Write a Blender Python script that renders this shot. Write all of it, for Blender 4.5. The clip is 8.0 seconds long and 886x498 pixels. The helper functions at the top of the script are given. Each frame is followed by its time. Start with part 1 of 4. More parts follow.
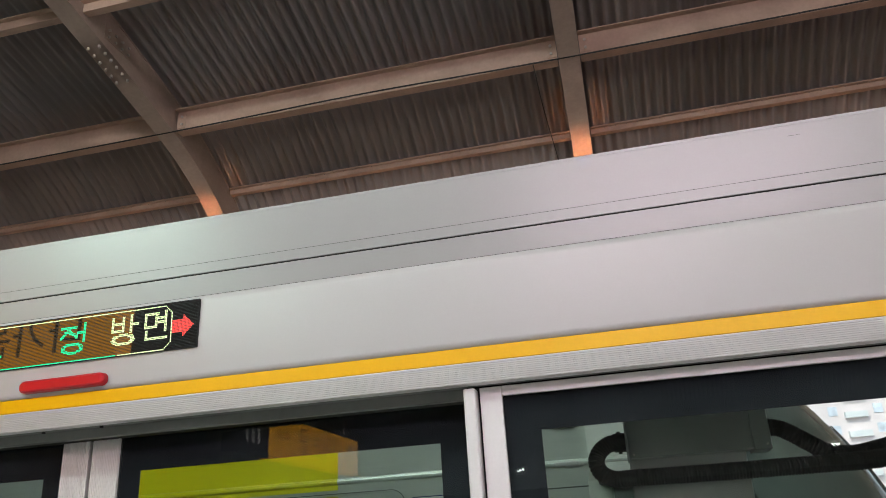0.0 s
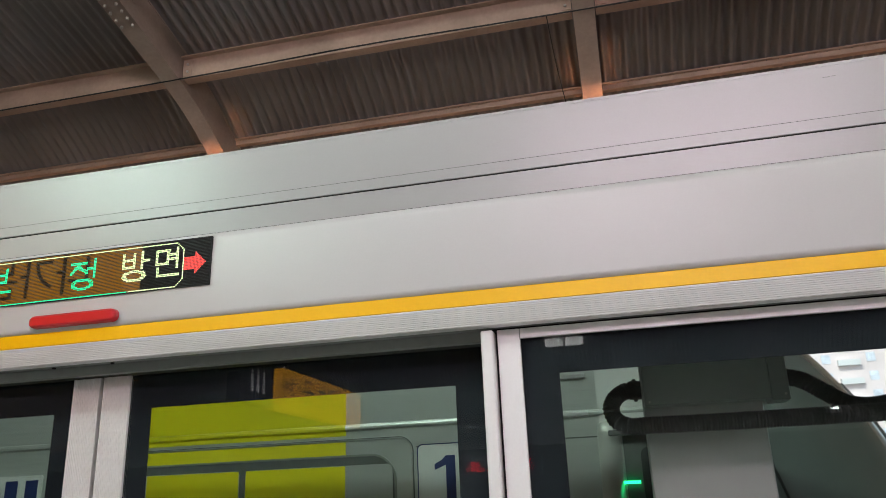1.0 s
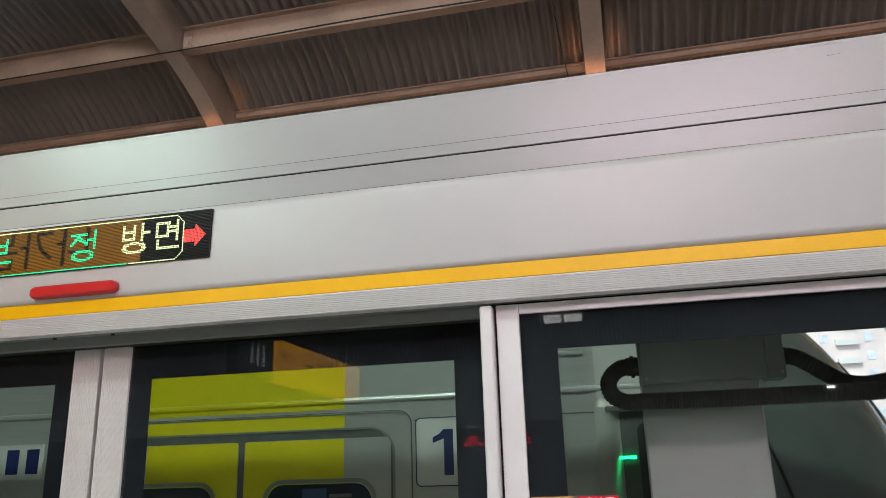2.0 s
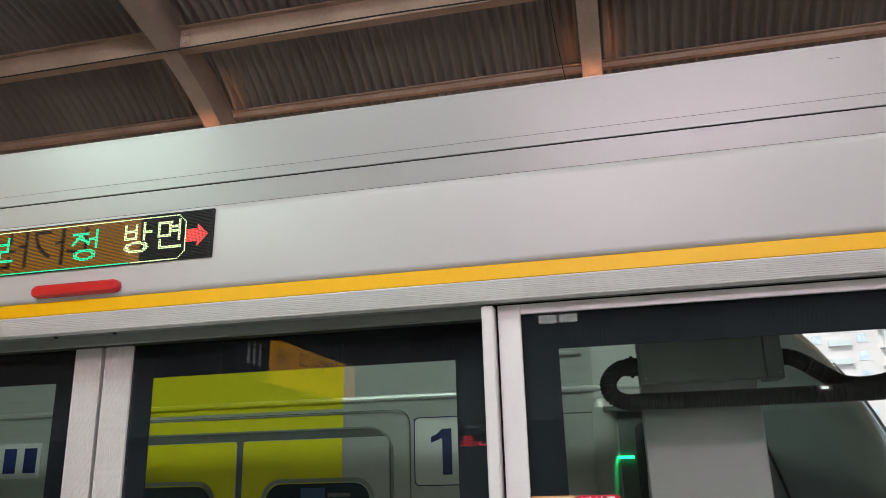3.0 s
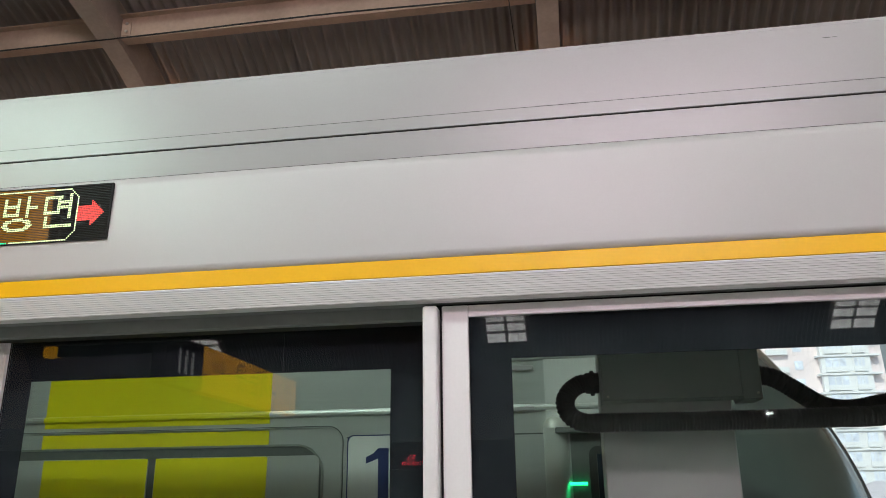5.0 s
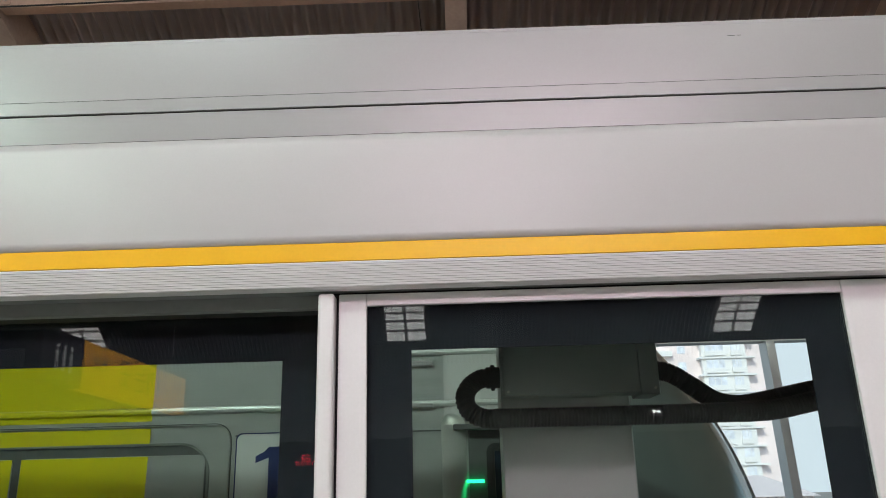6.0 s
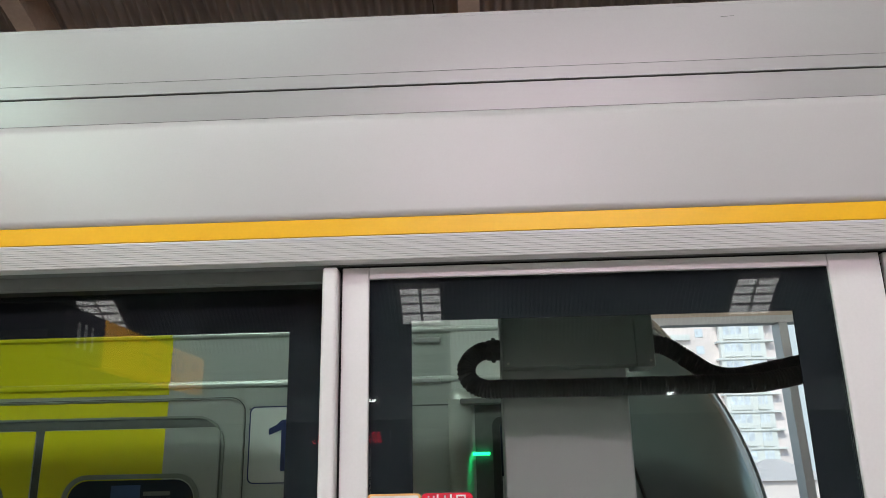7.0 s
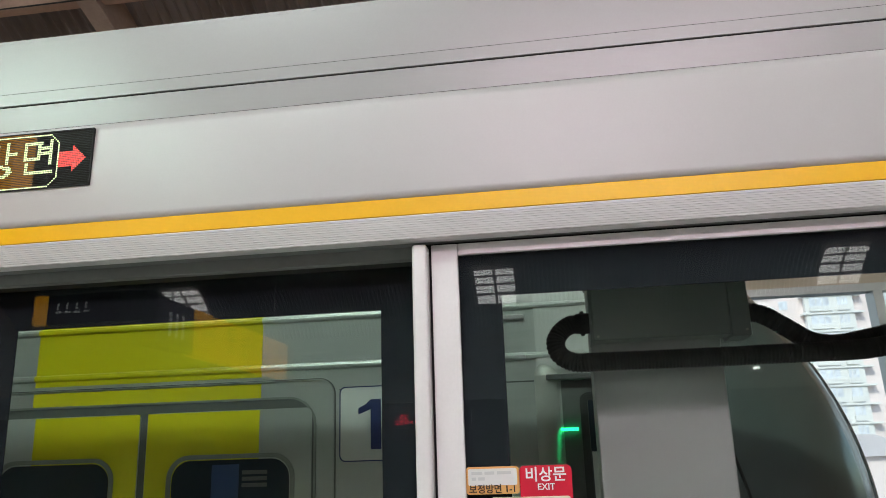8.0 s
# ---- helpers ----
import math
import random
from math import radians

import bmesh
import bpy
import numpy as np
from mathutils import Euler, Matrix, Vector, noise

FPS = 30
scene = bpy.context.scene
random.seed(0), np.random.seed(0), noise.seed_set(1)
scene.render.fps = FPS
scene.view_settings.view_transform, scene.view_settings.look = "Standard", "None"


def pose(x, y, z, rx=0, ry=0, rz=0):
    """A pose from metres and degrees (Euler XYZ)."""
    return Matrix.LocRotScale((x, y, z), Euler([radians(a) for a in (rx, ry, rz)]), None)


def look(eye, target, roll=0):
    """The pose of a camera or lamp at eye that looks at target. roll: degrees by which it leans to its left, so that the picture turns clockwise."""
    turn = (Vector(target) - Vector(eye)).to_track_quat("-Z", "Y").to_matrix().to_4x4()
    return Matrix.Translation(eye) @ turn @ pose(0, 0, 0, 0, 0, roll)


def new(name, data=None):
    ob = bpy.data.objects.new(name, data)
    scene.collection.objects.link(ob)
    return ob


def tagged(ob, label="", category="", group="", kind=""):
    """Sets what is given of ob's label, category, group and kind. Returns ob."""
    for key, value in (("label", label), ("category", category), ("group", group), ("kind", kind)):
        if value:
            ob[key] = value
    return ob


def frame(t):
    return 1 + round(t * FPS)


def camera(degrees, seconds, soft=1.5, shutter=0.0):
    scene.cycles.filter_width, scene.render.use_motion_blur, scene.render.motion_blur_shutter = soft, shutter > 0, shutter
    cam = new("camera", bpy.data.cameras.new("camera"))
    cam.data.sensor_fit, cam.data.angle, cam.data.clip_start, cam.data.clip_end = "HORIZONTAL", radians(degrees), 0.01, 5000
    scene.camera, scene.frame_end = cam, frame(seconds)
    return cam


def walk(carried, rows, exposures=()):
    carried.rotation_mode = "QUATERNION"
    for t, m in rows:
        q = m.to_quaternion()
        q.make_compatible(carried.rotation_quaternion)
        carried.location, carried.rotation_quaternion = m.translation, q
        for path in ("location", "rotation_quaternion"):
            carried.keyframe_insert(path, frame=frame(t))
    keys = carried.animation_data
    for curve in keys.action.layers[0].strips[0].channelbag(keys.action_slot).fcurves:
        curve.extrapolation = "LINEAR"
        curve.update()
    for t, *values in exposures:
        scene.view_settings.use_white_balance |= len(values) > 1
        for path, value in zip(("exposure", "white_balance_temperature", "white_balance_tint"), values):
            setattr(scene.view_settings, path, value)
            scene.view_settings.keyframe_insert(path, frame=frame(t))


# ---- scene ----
cam = camera(60.49, 8.0, soft=0.6)
ROWS = [
    (0, 0.358, -0.371, 1.754, 111.27, 3.39, 13.68),
    (0.5, 0.325, -0.339, 1.736, 110.33, 3.10, 13.66),
    (1, 0.306, -0.325, 1.725, 108.25, 2.23, 13.48),
    (1.5, 0.312, -0.324, 1.724, 106.46, 1.69, 13.46),
    (3, 0.292, -0.339, 1.722, 106.40, 1.56, 12.87),
    (3.5, 0.307, -0.347, 1.722, 106.86, 1.29, 12.36),
    (4, 0.315, -0.327, 1.717, 107.42, 1.17, 11.72),
    (5.5, 0.245, 0.004, 1.751, 107.63, 1.01, 5.37),
    (6, 0.256, 0.006, 1.741, 107.43, 1.45, 1.31),
    (6.5, 0.294, -0.033, 1.720, 107.13, 1.10, 0.45),
    (7, 0.292, -0.046, 1.707, 106.22, 1.12, 2.55),
    (7.5, 0.274, -0.032, 1.700, 105.24, 1.73, 5.43),
    (8, 0.259, -0.045, 1.695, 104.99, 1.81, 8.31),
]
walk(cam, [(t, pose(x, y, z, rx, ry, rz)) for t, x, y, z, rx, ry, rz in ROWS])

# ---- light ----
world = bpy.data.worlds.new("sky")
scene.world = world
world.use_nodes = True
wn = world.node_tree
sky = wn.nodes.new("ShaderNodeTexSky")
sky.sky_type = "NISHITA"
sky.sun_disc = False
sky.dust_density, sky.ozone_density = 1.2, 3.5
sky.sun_elevation, sky.sun_rotation = radians(38), radians(200)
wn.nodes["Background"].inputs["Strength"].default_value = 0.22
wn.links.new(sky.outputs[0], wn.nodes["Background"].inputs["Color"])

sun_data = bpy.data.lights.new("sun", "SUN")
sun_data.energy, sun_data.angle, sun_data.color = 2.3, radians(8), (1.0, 0.93, 0.86)
sun = new("sun", sun_data)
sun.matrix_world = look((0, 0, 60), (8.8, 24.2, 40))
scene.view_settings.exposure = 0.0


def area_lamp(name, place, target, sx, sy, watts, colour):
    data = bpy.data.lights.new(name, "AREA")
    data.shape, data.size, data.size_y, data.energy, data.color = "RECTANGLE", sx, sy, watts, colour
    ob = new(name, data)
    ob.matrix_world = look(place, target)
    return ob


# ---- materials ----
def mat(name, colour, rough=0.5, metal=0.0, grain=0.0, scale=40.0, stain=0.0, stain_scale=1.5, bump=0.0, stretch=(1, 1, 1), coat=0.0, emit=None, power=0.0, spread=0.0, vary=0.08, spec=0.5):
    m = bpy.data.materials.new(name)
    m.use_nodes = True
    nt = m.node_tree
    b = nt.nodes["Principled BSDF"]
    b.inputs["Base Color"].default_value = (*colour, 1)
    b.inputs["Roughness"].default_value = rough
    b.inputs["Metallic"].default_value = metal
    b.inputs["Specular IOR Level"].default_value = spec
    if coat:
        b.inputs["Coat Weight"].default_value = coat
        b.inputs["Coat Roughness"].default_value = 0.12
    if emit:
        b.inputs["Emission Color"].default_value = (*emit, 1)
        b.inputs["Emission Strength"].default_value = power
    if grain or stain or bump or spread:
        co = nt.nodes.new("ShaderNodeTexCoord")
        mp = nt.nodes.new("ShaderNodeMapping")
        mp.inputs["Scale"].default_value = stretch
        nt.links.new(co.outputs["Object"], mp.inputs["Vector"])
        fine = nt.nodes.new("ShaderNodeTexNoise")
        fine.inputs["Scale"].default_value, fine.inputs["Detail"].default_value = scale, 6
        nt.links.new(mp.outputs[0], fine.inputs["Vector"])
        wide = nt.nodes.new("ShaderNodeTexNoise")
        wide.inputs["Scale"].default_value, wide.inputs["Detail"].default_value = stain_scale, 5
        nt.links.new(mp.outputs[0], wide.inputs["Vector"])
        last = None
        for tex, amount in ((fine, grain), (wide, stain)):
            rng = nt.nodes.new("ShaderNodeMapRange")
            rng.inputs["From Min"].default_value, rng.inputs["From Max"].default_value = 0.3, 0.7
            rng.inputs["To Min"].default_value, rng.inputs["To Max"].default_value = 1 - amount, 1 + amount
            nt.links.new(tex.outputs["Fac"], rng.inputs["Value"])
            if last is None:
                last = rng.outputs[0]
            else:
                mul = nt.nodes.new("ShaderNodeMath")
                mul.operation = "MULTIPLY"
                nt.links.new(last, mul.inputs[0])
                nt.links.new(rng.outputs[0], mul.inputs[1])
                last = mul.outputs[0]
        if spread:
            info = nt.nodes.new("ShaderNodeObjectInfo")
            rng = nt.nodes.new("ShaderNodeMapRange")
            rng.inputs["To Min"].default_value, rng.inputs["To Max"].default_value = 1 - spread, 1 + spread
            nt.links.new(info.outputs["Random"], rng.inputs["Value"])
            mul = nt.nodes.new("ShaderNodeMath")
            mul.operation = "MULTIPLY"
            nt.links.new(last, mul.inputs[0])
            nt.links.new(rng.outputs[0], mul.inputs[1])
            last = mul.outputs[0]
        sc = nt.nodes.new("ShaderNodeVectorMath")
        sc.operation = "SCALE"
        sc.inputs[0].default_value = colour
        nt.links.new(last, sc.inputs["Scale"])
        nt.links.new(sc.outputs[0], b.inputs["Base Color"])
        rr = nt.nodes.new("ShaderNodeMapRange")
        rr.inputs["To Min"].default_value, rr.inputs["To Max"].default_value = max(rough - vary, 0.02), min(rough + vary, 1)
        nt.links.new(wide.outputs["Fac"], rr.inputs["Value"])
        nt.links.new(rr.outputs[0], b.inputs["Roughness"])
        if bump:
            bp = nt.nodes.new("ShaderNodeBump")
            bp.inputs["Strength"].default_value, bp.inputs["Distance"].default_value = bump, 0.01
            nt.links.new(fine.outputs["Fac"], bp.inputs["Height"])
            nt.links.new(bp.outputs[0], b.inputs["Normal"])
    return m


def glass(name, tint, rough=0.0):
    m = bpy.data.materials.new(name)
    m.use_nodes = True
    b = m.node_tree.nodes["Principled BSDF"]
    b.inputs["Base Color"].default_value = (*tint, 1)
    b.inputs["Roughness"].default_value = rough
    b.inputs["Transmission Weight"].default_value = 1
    b.inputs["IOR"].default_value = 1.5
    return m


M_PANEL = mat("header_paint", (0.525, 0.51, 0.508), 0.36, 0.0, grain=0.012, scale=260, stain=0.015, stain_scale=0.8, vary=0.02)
# header paint again, darkened because the upper covers catch less light
M_COVER_SHADED = mat("cover_paint_shaded", (0.365, 0.36, 0.355), 0.29, 0.0, grain=0.012, scale=260, stain=0.015, stain_scale=0.8, vary=0.02)
M_STRIPE = mat("stripe_yellow", (0.95, 0.51, 0.002), 0.38, grain=0.02, scale=150, stain=0.03)
M_TRIM = mat("grooved_aluminium", (0.80, 0.785, 0.78), 0.42, 0.25, grain=0.03, scale=90, stain=0.03, stretch=(0.1, 1, 1))
M_FRAME = mat("frame_paint", (0.82, 0.80, 0.795), 0.42, 0.1, grain=0.015, scale=160, stain=0.03, stain_scale=3)
M_SOFFIT = mat("soffit_grey", (0.21, 0.225, 0.215), 0.6, 0.1, grain=0.04, scale=60, stain=0.08)
M_GAP = mat("gap_rubber", (0.012, 0.012, 0.012), 0.8, grain=0.1)
M_FRIT = mat("frit_black", (0.014, 0.015, 0.019), 0.9, grain=0.05, spec=0.0)
M_GLASS = glass("door_glass", (0.85, 0.965, 0.90))
M_RED = mat("red_plastic", (0.62, 0.012, 0.025), 0.32, grain=0.02, scale=120, stain=0.04, coat=0.3)
M_SCREEN = mat("led_screen", (0.012, 0.012, 0.013), 0.03, grain=0.1, scale=300, vary=0.01, spec=1.0)
M_SCREEN.node_tree.nodes["Principled BSDF"].inputs["IOR"].default_value = 1.9
M_LOUVRE = mat("led_louvre", (0.022, 0.022, 0.024), 0.5, grain=0.1, scale=200)
M_LED_G = mat("led_green", (0.0, 0.4, 0.15), 0.4, emit=(0.0, 1.0, 0.42), power=1.1)
M_LED_W = mat("led_pale", (0.4, 0.5, 0.2), 0.4, emit=(0.85, 1.0, 0.55), power=1.1)
M_LED_R = mat("led_red", (0.5, 0.02, 0.02), 0.4, emit=(1.0, 0.06, 0.05), power=1.3)
M_IND_R = mat("indicator_red", (0.5, 0.02, 0.02), 0.4, emit=(1.0, 0.03, 0.06), power=6.0)
M_SHEET = mat("corrugated_sheet", (0.235, 0.21, 0.203), 0.5, 0.1, grain=0.05, scale=18, stain=0.22, stain_scale=0.9, bump=0.08, stretch=(1, 0.25, 0.25))
M_CLEARSHEET = mat("daylight_sheet", (0.7, 0.72, 0.75), 0.6, grain=0.05, emit=(1.0, 0.93, 0.94), power=2.6)
M_DIMSHEET = mat("dull_daylight_sheet", (0.7, 0.68, 0.7), 0.6, grain=0.05, emit=(1.0, 0.86, 0.92), power=0.9)
M_STEEL = mat("steel_paint", (0.39, 0.305, 0.255), 0.5, grain=0.06, scale=30, stain=0.16, stain_scale=2.2, bump=0.05)
M_PURLIN = mat("purlin_paint", (0.44, 0.305, 0.235), 0.5, grain=0.06, scale=30, stain=0.16, stain_scale=2.2, bump=0.05)
M_BOLT = mat("bolt_zinc", (0.5, 0.46, 0.42), 0.4, 0.7, grain=0.1)
M_CABLE = mat("black_cable", (0.012, 0.012, 0.012), 0.6, grain=0.1)
M_POST = mat("post_grey_paint", (0.40, 0.393, 0.385), 0.42, 0.2, grain=0.02, scale=80, stain=0.05, stain_scale=3)
M_BOX = mat("box_grey_paint", (0.27, 0.28, 0.27), 0.42, 0.2, grain=0.03, scale=80, stain=0.08, stain_scale=4)
M_HOSE = mat("hose_black", (0.045, 0.045, 0.046), 0.6, grain=0.12, scale=60, spec=0.2)
M_STAINLESS = mat("train_stainless", (0.50, 0.52, 0.49), 0.36, 0.45, grain=0.06, scale=30, stain=0.07, stain_scale=1.6, stretch=(0.15, 1, 2.5))
M_YELLOW = mat("train_yellow_film", (0.66, 0.60, 0.008), 0.36, grain=0.02, scale=60, stain=0.04)
M_DARK = mat("train_dark_trim", (0.03, 0.032, 0.03), 0.5, grain=0.1)
# grey of seals and seams, and of shade painted at the train doors
M_SEAL_SHADE = mat("train_grey_seal_shade", (0.10, 0.108, 0.10), 0.5, grain=0.1)
M_RIM = mat("window_rim_grey", (0.26, 0.28, 0.25), 0.4, 0.3, grain=0.05)
M_BLUE_PANEL = mat("panel_blue", (0.03, 0.06, 0.16), 0.4, grain=0.05)
M_TRAINGLASS = mat("train_window", (0.025, 0.036, 0.05), 0.06, coat=0.5, grain=0.1, scale=3)
M_PLATE = mat("plate_white", (0.62, 0.63, 0.60), 0.45, grain=0.02, stain=0.04)
M_BLUE = mat("number_blue", (0.016, 0.028, 0.12), 0.45, grain=0.03)
M_NOSE = mat("cab_front_grey", (0.17, 0.20, 0.19), 0.2, 0.2, grain=0.04, scale=20, stain=0.08, coat=0.6)
M_WIPER = mat("chrome_trim", (0.6, 0.62, 0.62), 0.2, 0.95, grain=0.03)
M_RAIL = mat("rail_steel", (0.58, 0.60, 0.55), 0.42, 0.6, grain=0.05, scale=40)
M_GREEN = mat("green_lamp", (0.0, 0.5, 0.2), 0.3, emit=(0.02, 1.0, 0.30), power=3.2)
M_WALL = mat("wall_beige_paint", (0.55, 0.43, 0.34), 0.6, grain=0.05, scale=30, stain=0.1, bump=0.05)
M_ALU = mat("window_aluminium", (0.55, 0.54, 0.54), 0.4, 0.5, grain=0.04)
M_FLOOR = mat("platform_floor", (0.42, 0.41, 0.40), 0.4, grain=0.12, scale=60, stain=0.12, bump=0.05)
M_BED = mat("track_bed", (0.13, 0.12, 0.11), 0.9, grain=0.3, scale=25, stain=0.2, bump=0.4)
M_SIGN_O = mat("sign_orange", (0.80, 0.40, 0.02), 0.4, grain=0.02, emit=(1.0, 0.42, 0.02), power=1.15)
M_SIGN_K = mat("sign_black", (0.012, 0.013, 0.02), 0.4, grain=0.05)
M_SIGN_W = mat("sign_white", (0.8, 0.8, 0.8), 0.4, emit=(1, 1, 1), power=0.2)
M_STICK_R = mat("sticker_red", (0.66, 0.012, 0.04), 0.4, grain=0.02, stain=0.03)
M_STICK_O = mat("sticker_orange", (0.80, 0.42, 0.14), 0.4, grain=0.02, stain=0.03)
M_STICK_W = mat("sticker_white", (0.74, 0.73, 0.72), 0.4, grain=0.02, stain=0.03)
M_STICK_C = mat("sticker_cream", (0.78, 0.74, 0.56), 0.4, grain=0.02, stain=0.03)
M_INK = mat("ink_dark", (0.03, 0.02, 0.01), 0.5, grain=0.05)
M_WHITE = mat("ink_white", (0.85, 0.83, 0.82), 0.45, grain=0.02)
M_TUBE = mat("tube_glow", (0.9, 0.95, 0.9), 0.4, emit=(0.84, 1.0, 0.90), power=55.0)
M_WARM_FILL = mat("warm_fill_diffuser", (0.8, 0.6, 0.4), 0.5, emit=(1.0, 0.55, 0.3), power=3.0)
M_LENS = mat("lamp_lens", (0.9, 0.95, 0.9), 0.4, emit=(0.95, 1.0, 0.97), power=12.0)
M_LAMPBODY = mat("lamp_body", (0.6, 0.6, 0.6), 0.5, grain=0.03)
# tower pink, tower windows and slate are paled: distance haze in the colour
M_TOWER_P_HAZED = mat("tower_pink_hazed", (0.84, 0.72, 0.71), 0.8, grain=0.05, scale=2, stain=0.08, stain_scale=0.15)
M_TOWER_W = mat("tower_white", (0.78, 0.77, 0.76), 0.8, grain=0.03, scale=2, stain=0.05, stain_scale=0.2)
M_TOWER_G_HAZED = mat("tower_window_hazed", (0.68, 0.71, 0.78), 0.5, grain=0.2, scale=0.6, stain=0.2)
M_SLATE_HAZED = mat("slate_roof_hazed", (0.60, 0.54, 0.53), 0.8, grain=0.1, scale=2)
M_HAZE = mat("haze_glow", (0.05, 0.05, 0.05), 1.0, emit=(0.74, 0.80, 0.93), power=0.98)
M_GROUND = mat("ground_earth", (0.2, 0.19, 0.17), 0.9, grain=0.2, scale=0.5, stain=0.2, stain_scale=0.05)


# ---- builders ----
def finish(name, bm, material, smooth=False):
    me = bpy.data.meshes.new(name)
    bmesh.ops.recalc_face_normals(bm, faces=bm.faces)
    bm.to_mesh(me)
    bm.free()
    me.materials.append(material)
    for p in me.polygons:
        p.use_smooth = smooth
    return me


def part(name, bm, material, parent, label="", smooth=False):
    ob = new(name, finish(name, bm, material, smooth))
    ob.parent = parent
    if label:
        ob["label"] = label
    return ob


def thing(name, label, category, place=(0, 0, 0), group="", kind=""):
    ob = new(name)
    ob.location = place
    return tagged(ob, label, category, group, kind)


def solo(name, bm, material, label, category, group="", kind="", smooth=False):
    return tagged(new(name, finish(name, bm, material, smooth)), label, category, group, kind)


def box(x0, x1, y0, y1, z0, z1, bevel=0.0, bm=None, seg=2):
    own = bm is None
    bm = bmesh.new() if own else bm
    r = bmesh.ops.create_cube(bm, size=1, matrix=Matrix.Translation(((x0 + x1) / 2, (y0 + y1) / 2, (z0 + z1) / 2)) @ Matrix.Diagonal((abs(x1 - x0), abs(y1 - y0), abs(z1 - z0), 1)))
    if bevel:
        edges = list({e for v in r["verts"] for e in v.link_edges})
        bmesh.ops.bevel(bm, geom=edges, offset=bevel, segments=seg, affect="EDGES", profile=0.5)
    return bm


def cyl(p, q, r, n=12, bm=None):
    bm = bmesh.new() if bm is None else bm
    p, q = Vector(p), Vector(q)
    d = q - p
    m = Matrix.Translation((p + q) / 2) @ d.to_track_quat("Z", "Y").to_matrix().to_4x4()
    bmesh.ops.create_cone(bm, cap_ends=True, segments=n, radius1=r, radius2=r, depth=d.length, matrix=m)
    return bm


def extrude_x(profile, x0, x1, closed=True):
    """A prism along x from a profile of (y, z)."""
    bm = bmesh.new()
    a = [bm.verts.new((x0, y, z)) for y, z in profile]
    b = [bm.verts.new((x1, y, z)) for y, z in profile]
    n = len(profile)
    for i in range(n if closed else n - 1):
        j = (i + 1) % n
        bm.faces.new((a[i], a[j], b[j], b[i]))
    if closed:
        bm.faces.new(a)
        bm.faces.new(b[::-1])
    return bm


def ring(x0, x1, z0, z1, ix0, ix1, iz0, iz1, y0, y1, bm=None):
    """A rectangular frame in the xz plane, with an opening."""
    bm = bmesh.new() if bm is None else bm
    if ix0 > x0:
        box(x0, ix0, y0, y1, z0, z1, bm=bm)
    if ix1 < x1:
        box(ix1, x1, y0, y1, z0, z1, bm=bm)
    if iz1 < z1:
        box(ix0, ix1, y0, y1, iz1, z1, bm=bm)
    if iz0 > z0:
        box(ix0, ix1, y0, y1, z0, iz0, bm=bm)
    return bm


def rounded(x0, x1, z0, z1, r, y0, y1, n=6):
    """A plate in the xz plane with rounded corners."""
    bm = bmesh.new()
    pts = []
    for cx, cz, a0 in ((x1 - r, z1 - r, 0), (x0 + r, z1 - r, 90), (x0 + r, z0 + r, 180), (x1 - r, z0 + r, 270)):
        for k in range(n + 1):
            a = radians(a0 + 90 * k / n)
            pts.append((cx + r * math.cos(a), cz + r * math.sin(a)))
    a = [bm.verts.new((x, y0, z)) for x, z in pts]
    b = [bm.verts.new((x, y1, z)) for x, z in pts]
    bm.faces.new(a)
    bm.faces.new(b[::-1])
    for i in range(len(pts)):
        j = (i + 1) % len(pts)
        bm.faces.new((a[i], a[j], b[j], b[i]))
    return bm


def rounded_ring(x0, x1, z0, z1, r, w, y0, y1, n=8):
    """A frame of width w with rounded corners, in the xz plane."""
    bm = bmesh.new()
    loops = []
    for d, y in ((0, y0), (w, y0), (w, y1), (0, y1)):
        rr = max(r - d, 0.004)
        l = []
        for cx, cz, a0 in ((x1 - r, z1 - r, 0), (x0 + r, z1 - r, 90), (x0 + r, z0 + r, 180), (x1 - r, z0 + r, 270)):
            for k in range(n + 1):
                a = radians(a0 + 90 * k / n)
                l.append(bm.verts.new((cx + rr * math.cos(a), y, cz + rr * math.sin(a))))
        loops.append(l)
    m = len(loops[0])
    for u in range(4):
        p, q = loops[u], loops[(u + 1) % 4]
        for i in range(m):
            j = (i + 1) % m
            bm.faces.new((p[i], p[j], q[j], q[i]))
    return bm


def lettering(name, text, size, m, material, parent, depth=0.0008, align="CENTER", label=""):
    cu = bpy.data.curves.new(name, "FONT")
    cu.body, cu.size, cu.align_x, cu.align_y, cu.extrude = text, size, align, "CENTER", depth
    cu.offset = size * 0.018
    cu.materials.append(material)
    ob = new(name, cu)
    ob.matrix_world = m
    ob.parent = parent
    ob.matrix_parent_inverse = parent.matrix_world.inverted() if parent.type != "EMPTY" else Matrix.Translation(-parent.location)
    if label:
        ob["label"] = label
    return ob


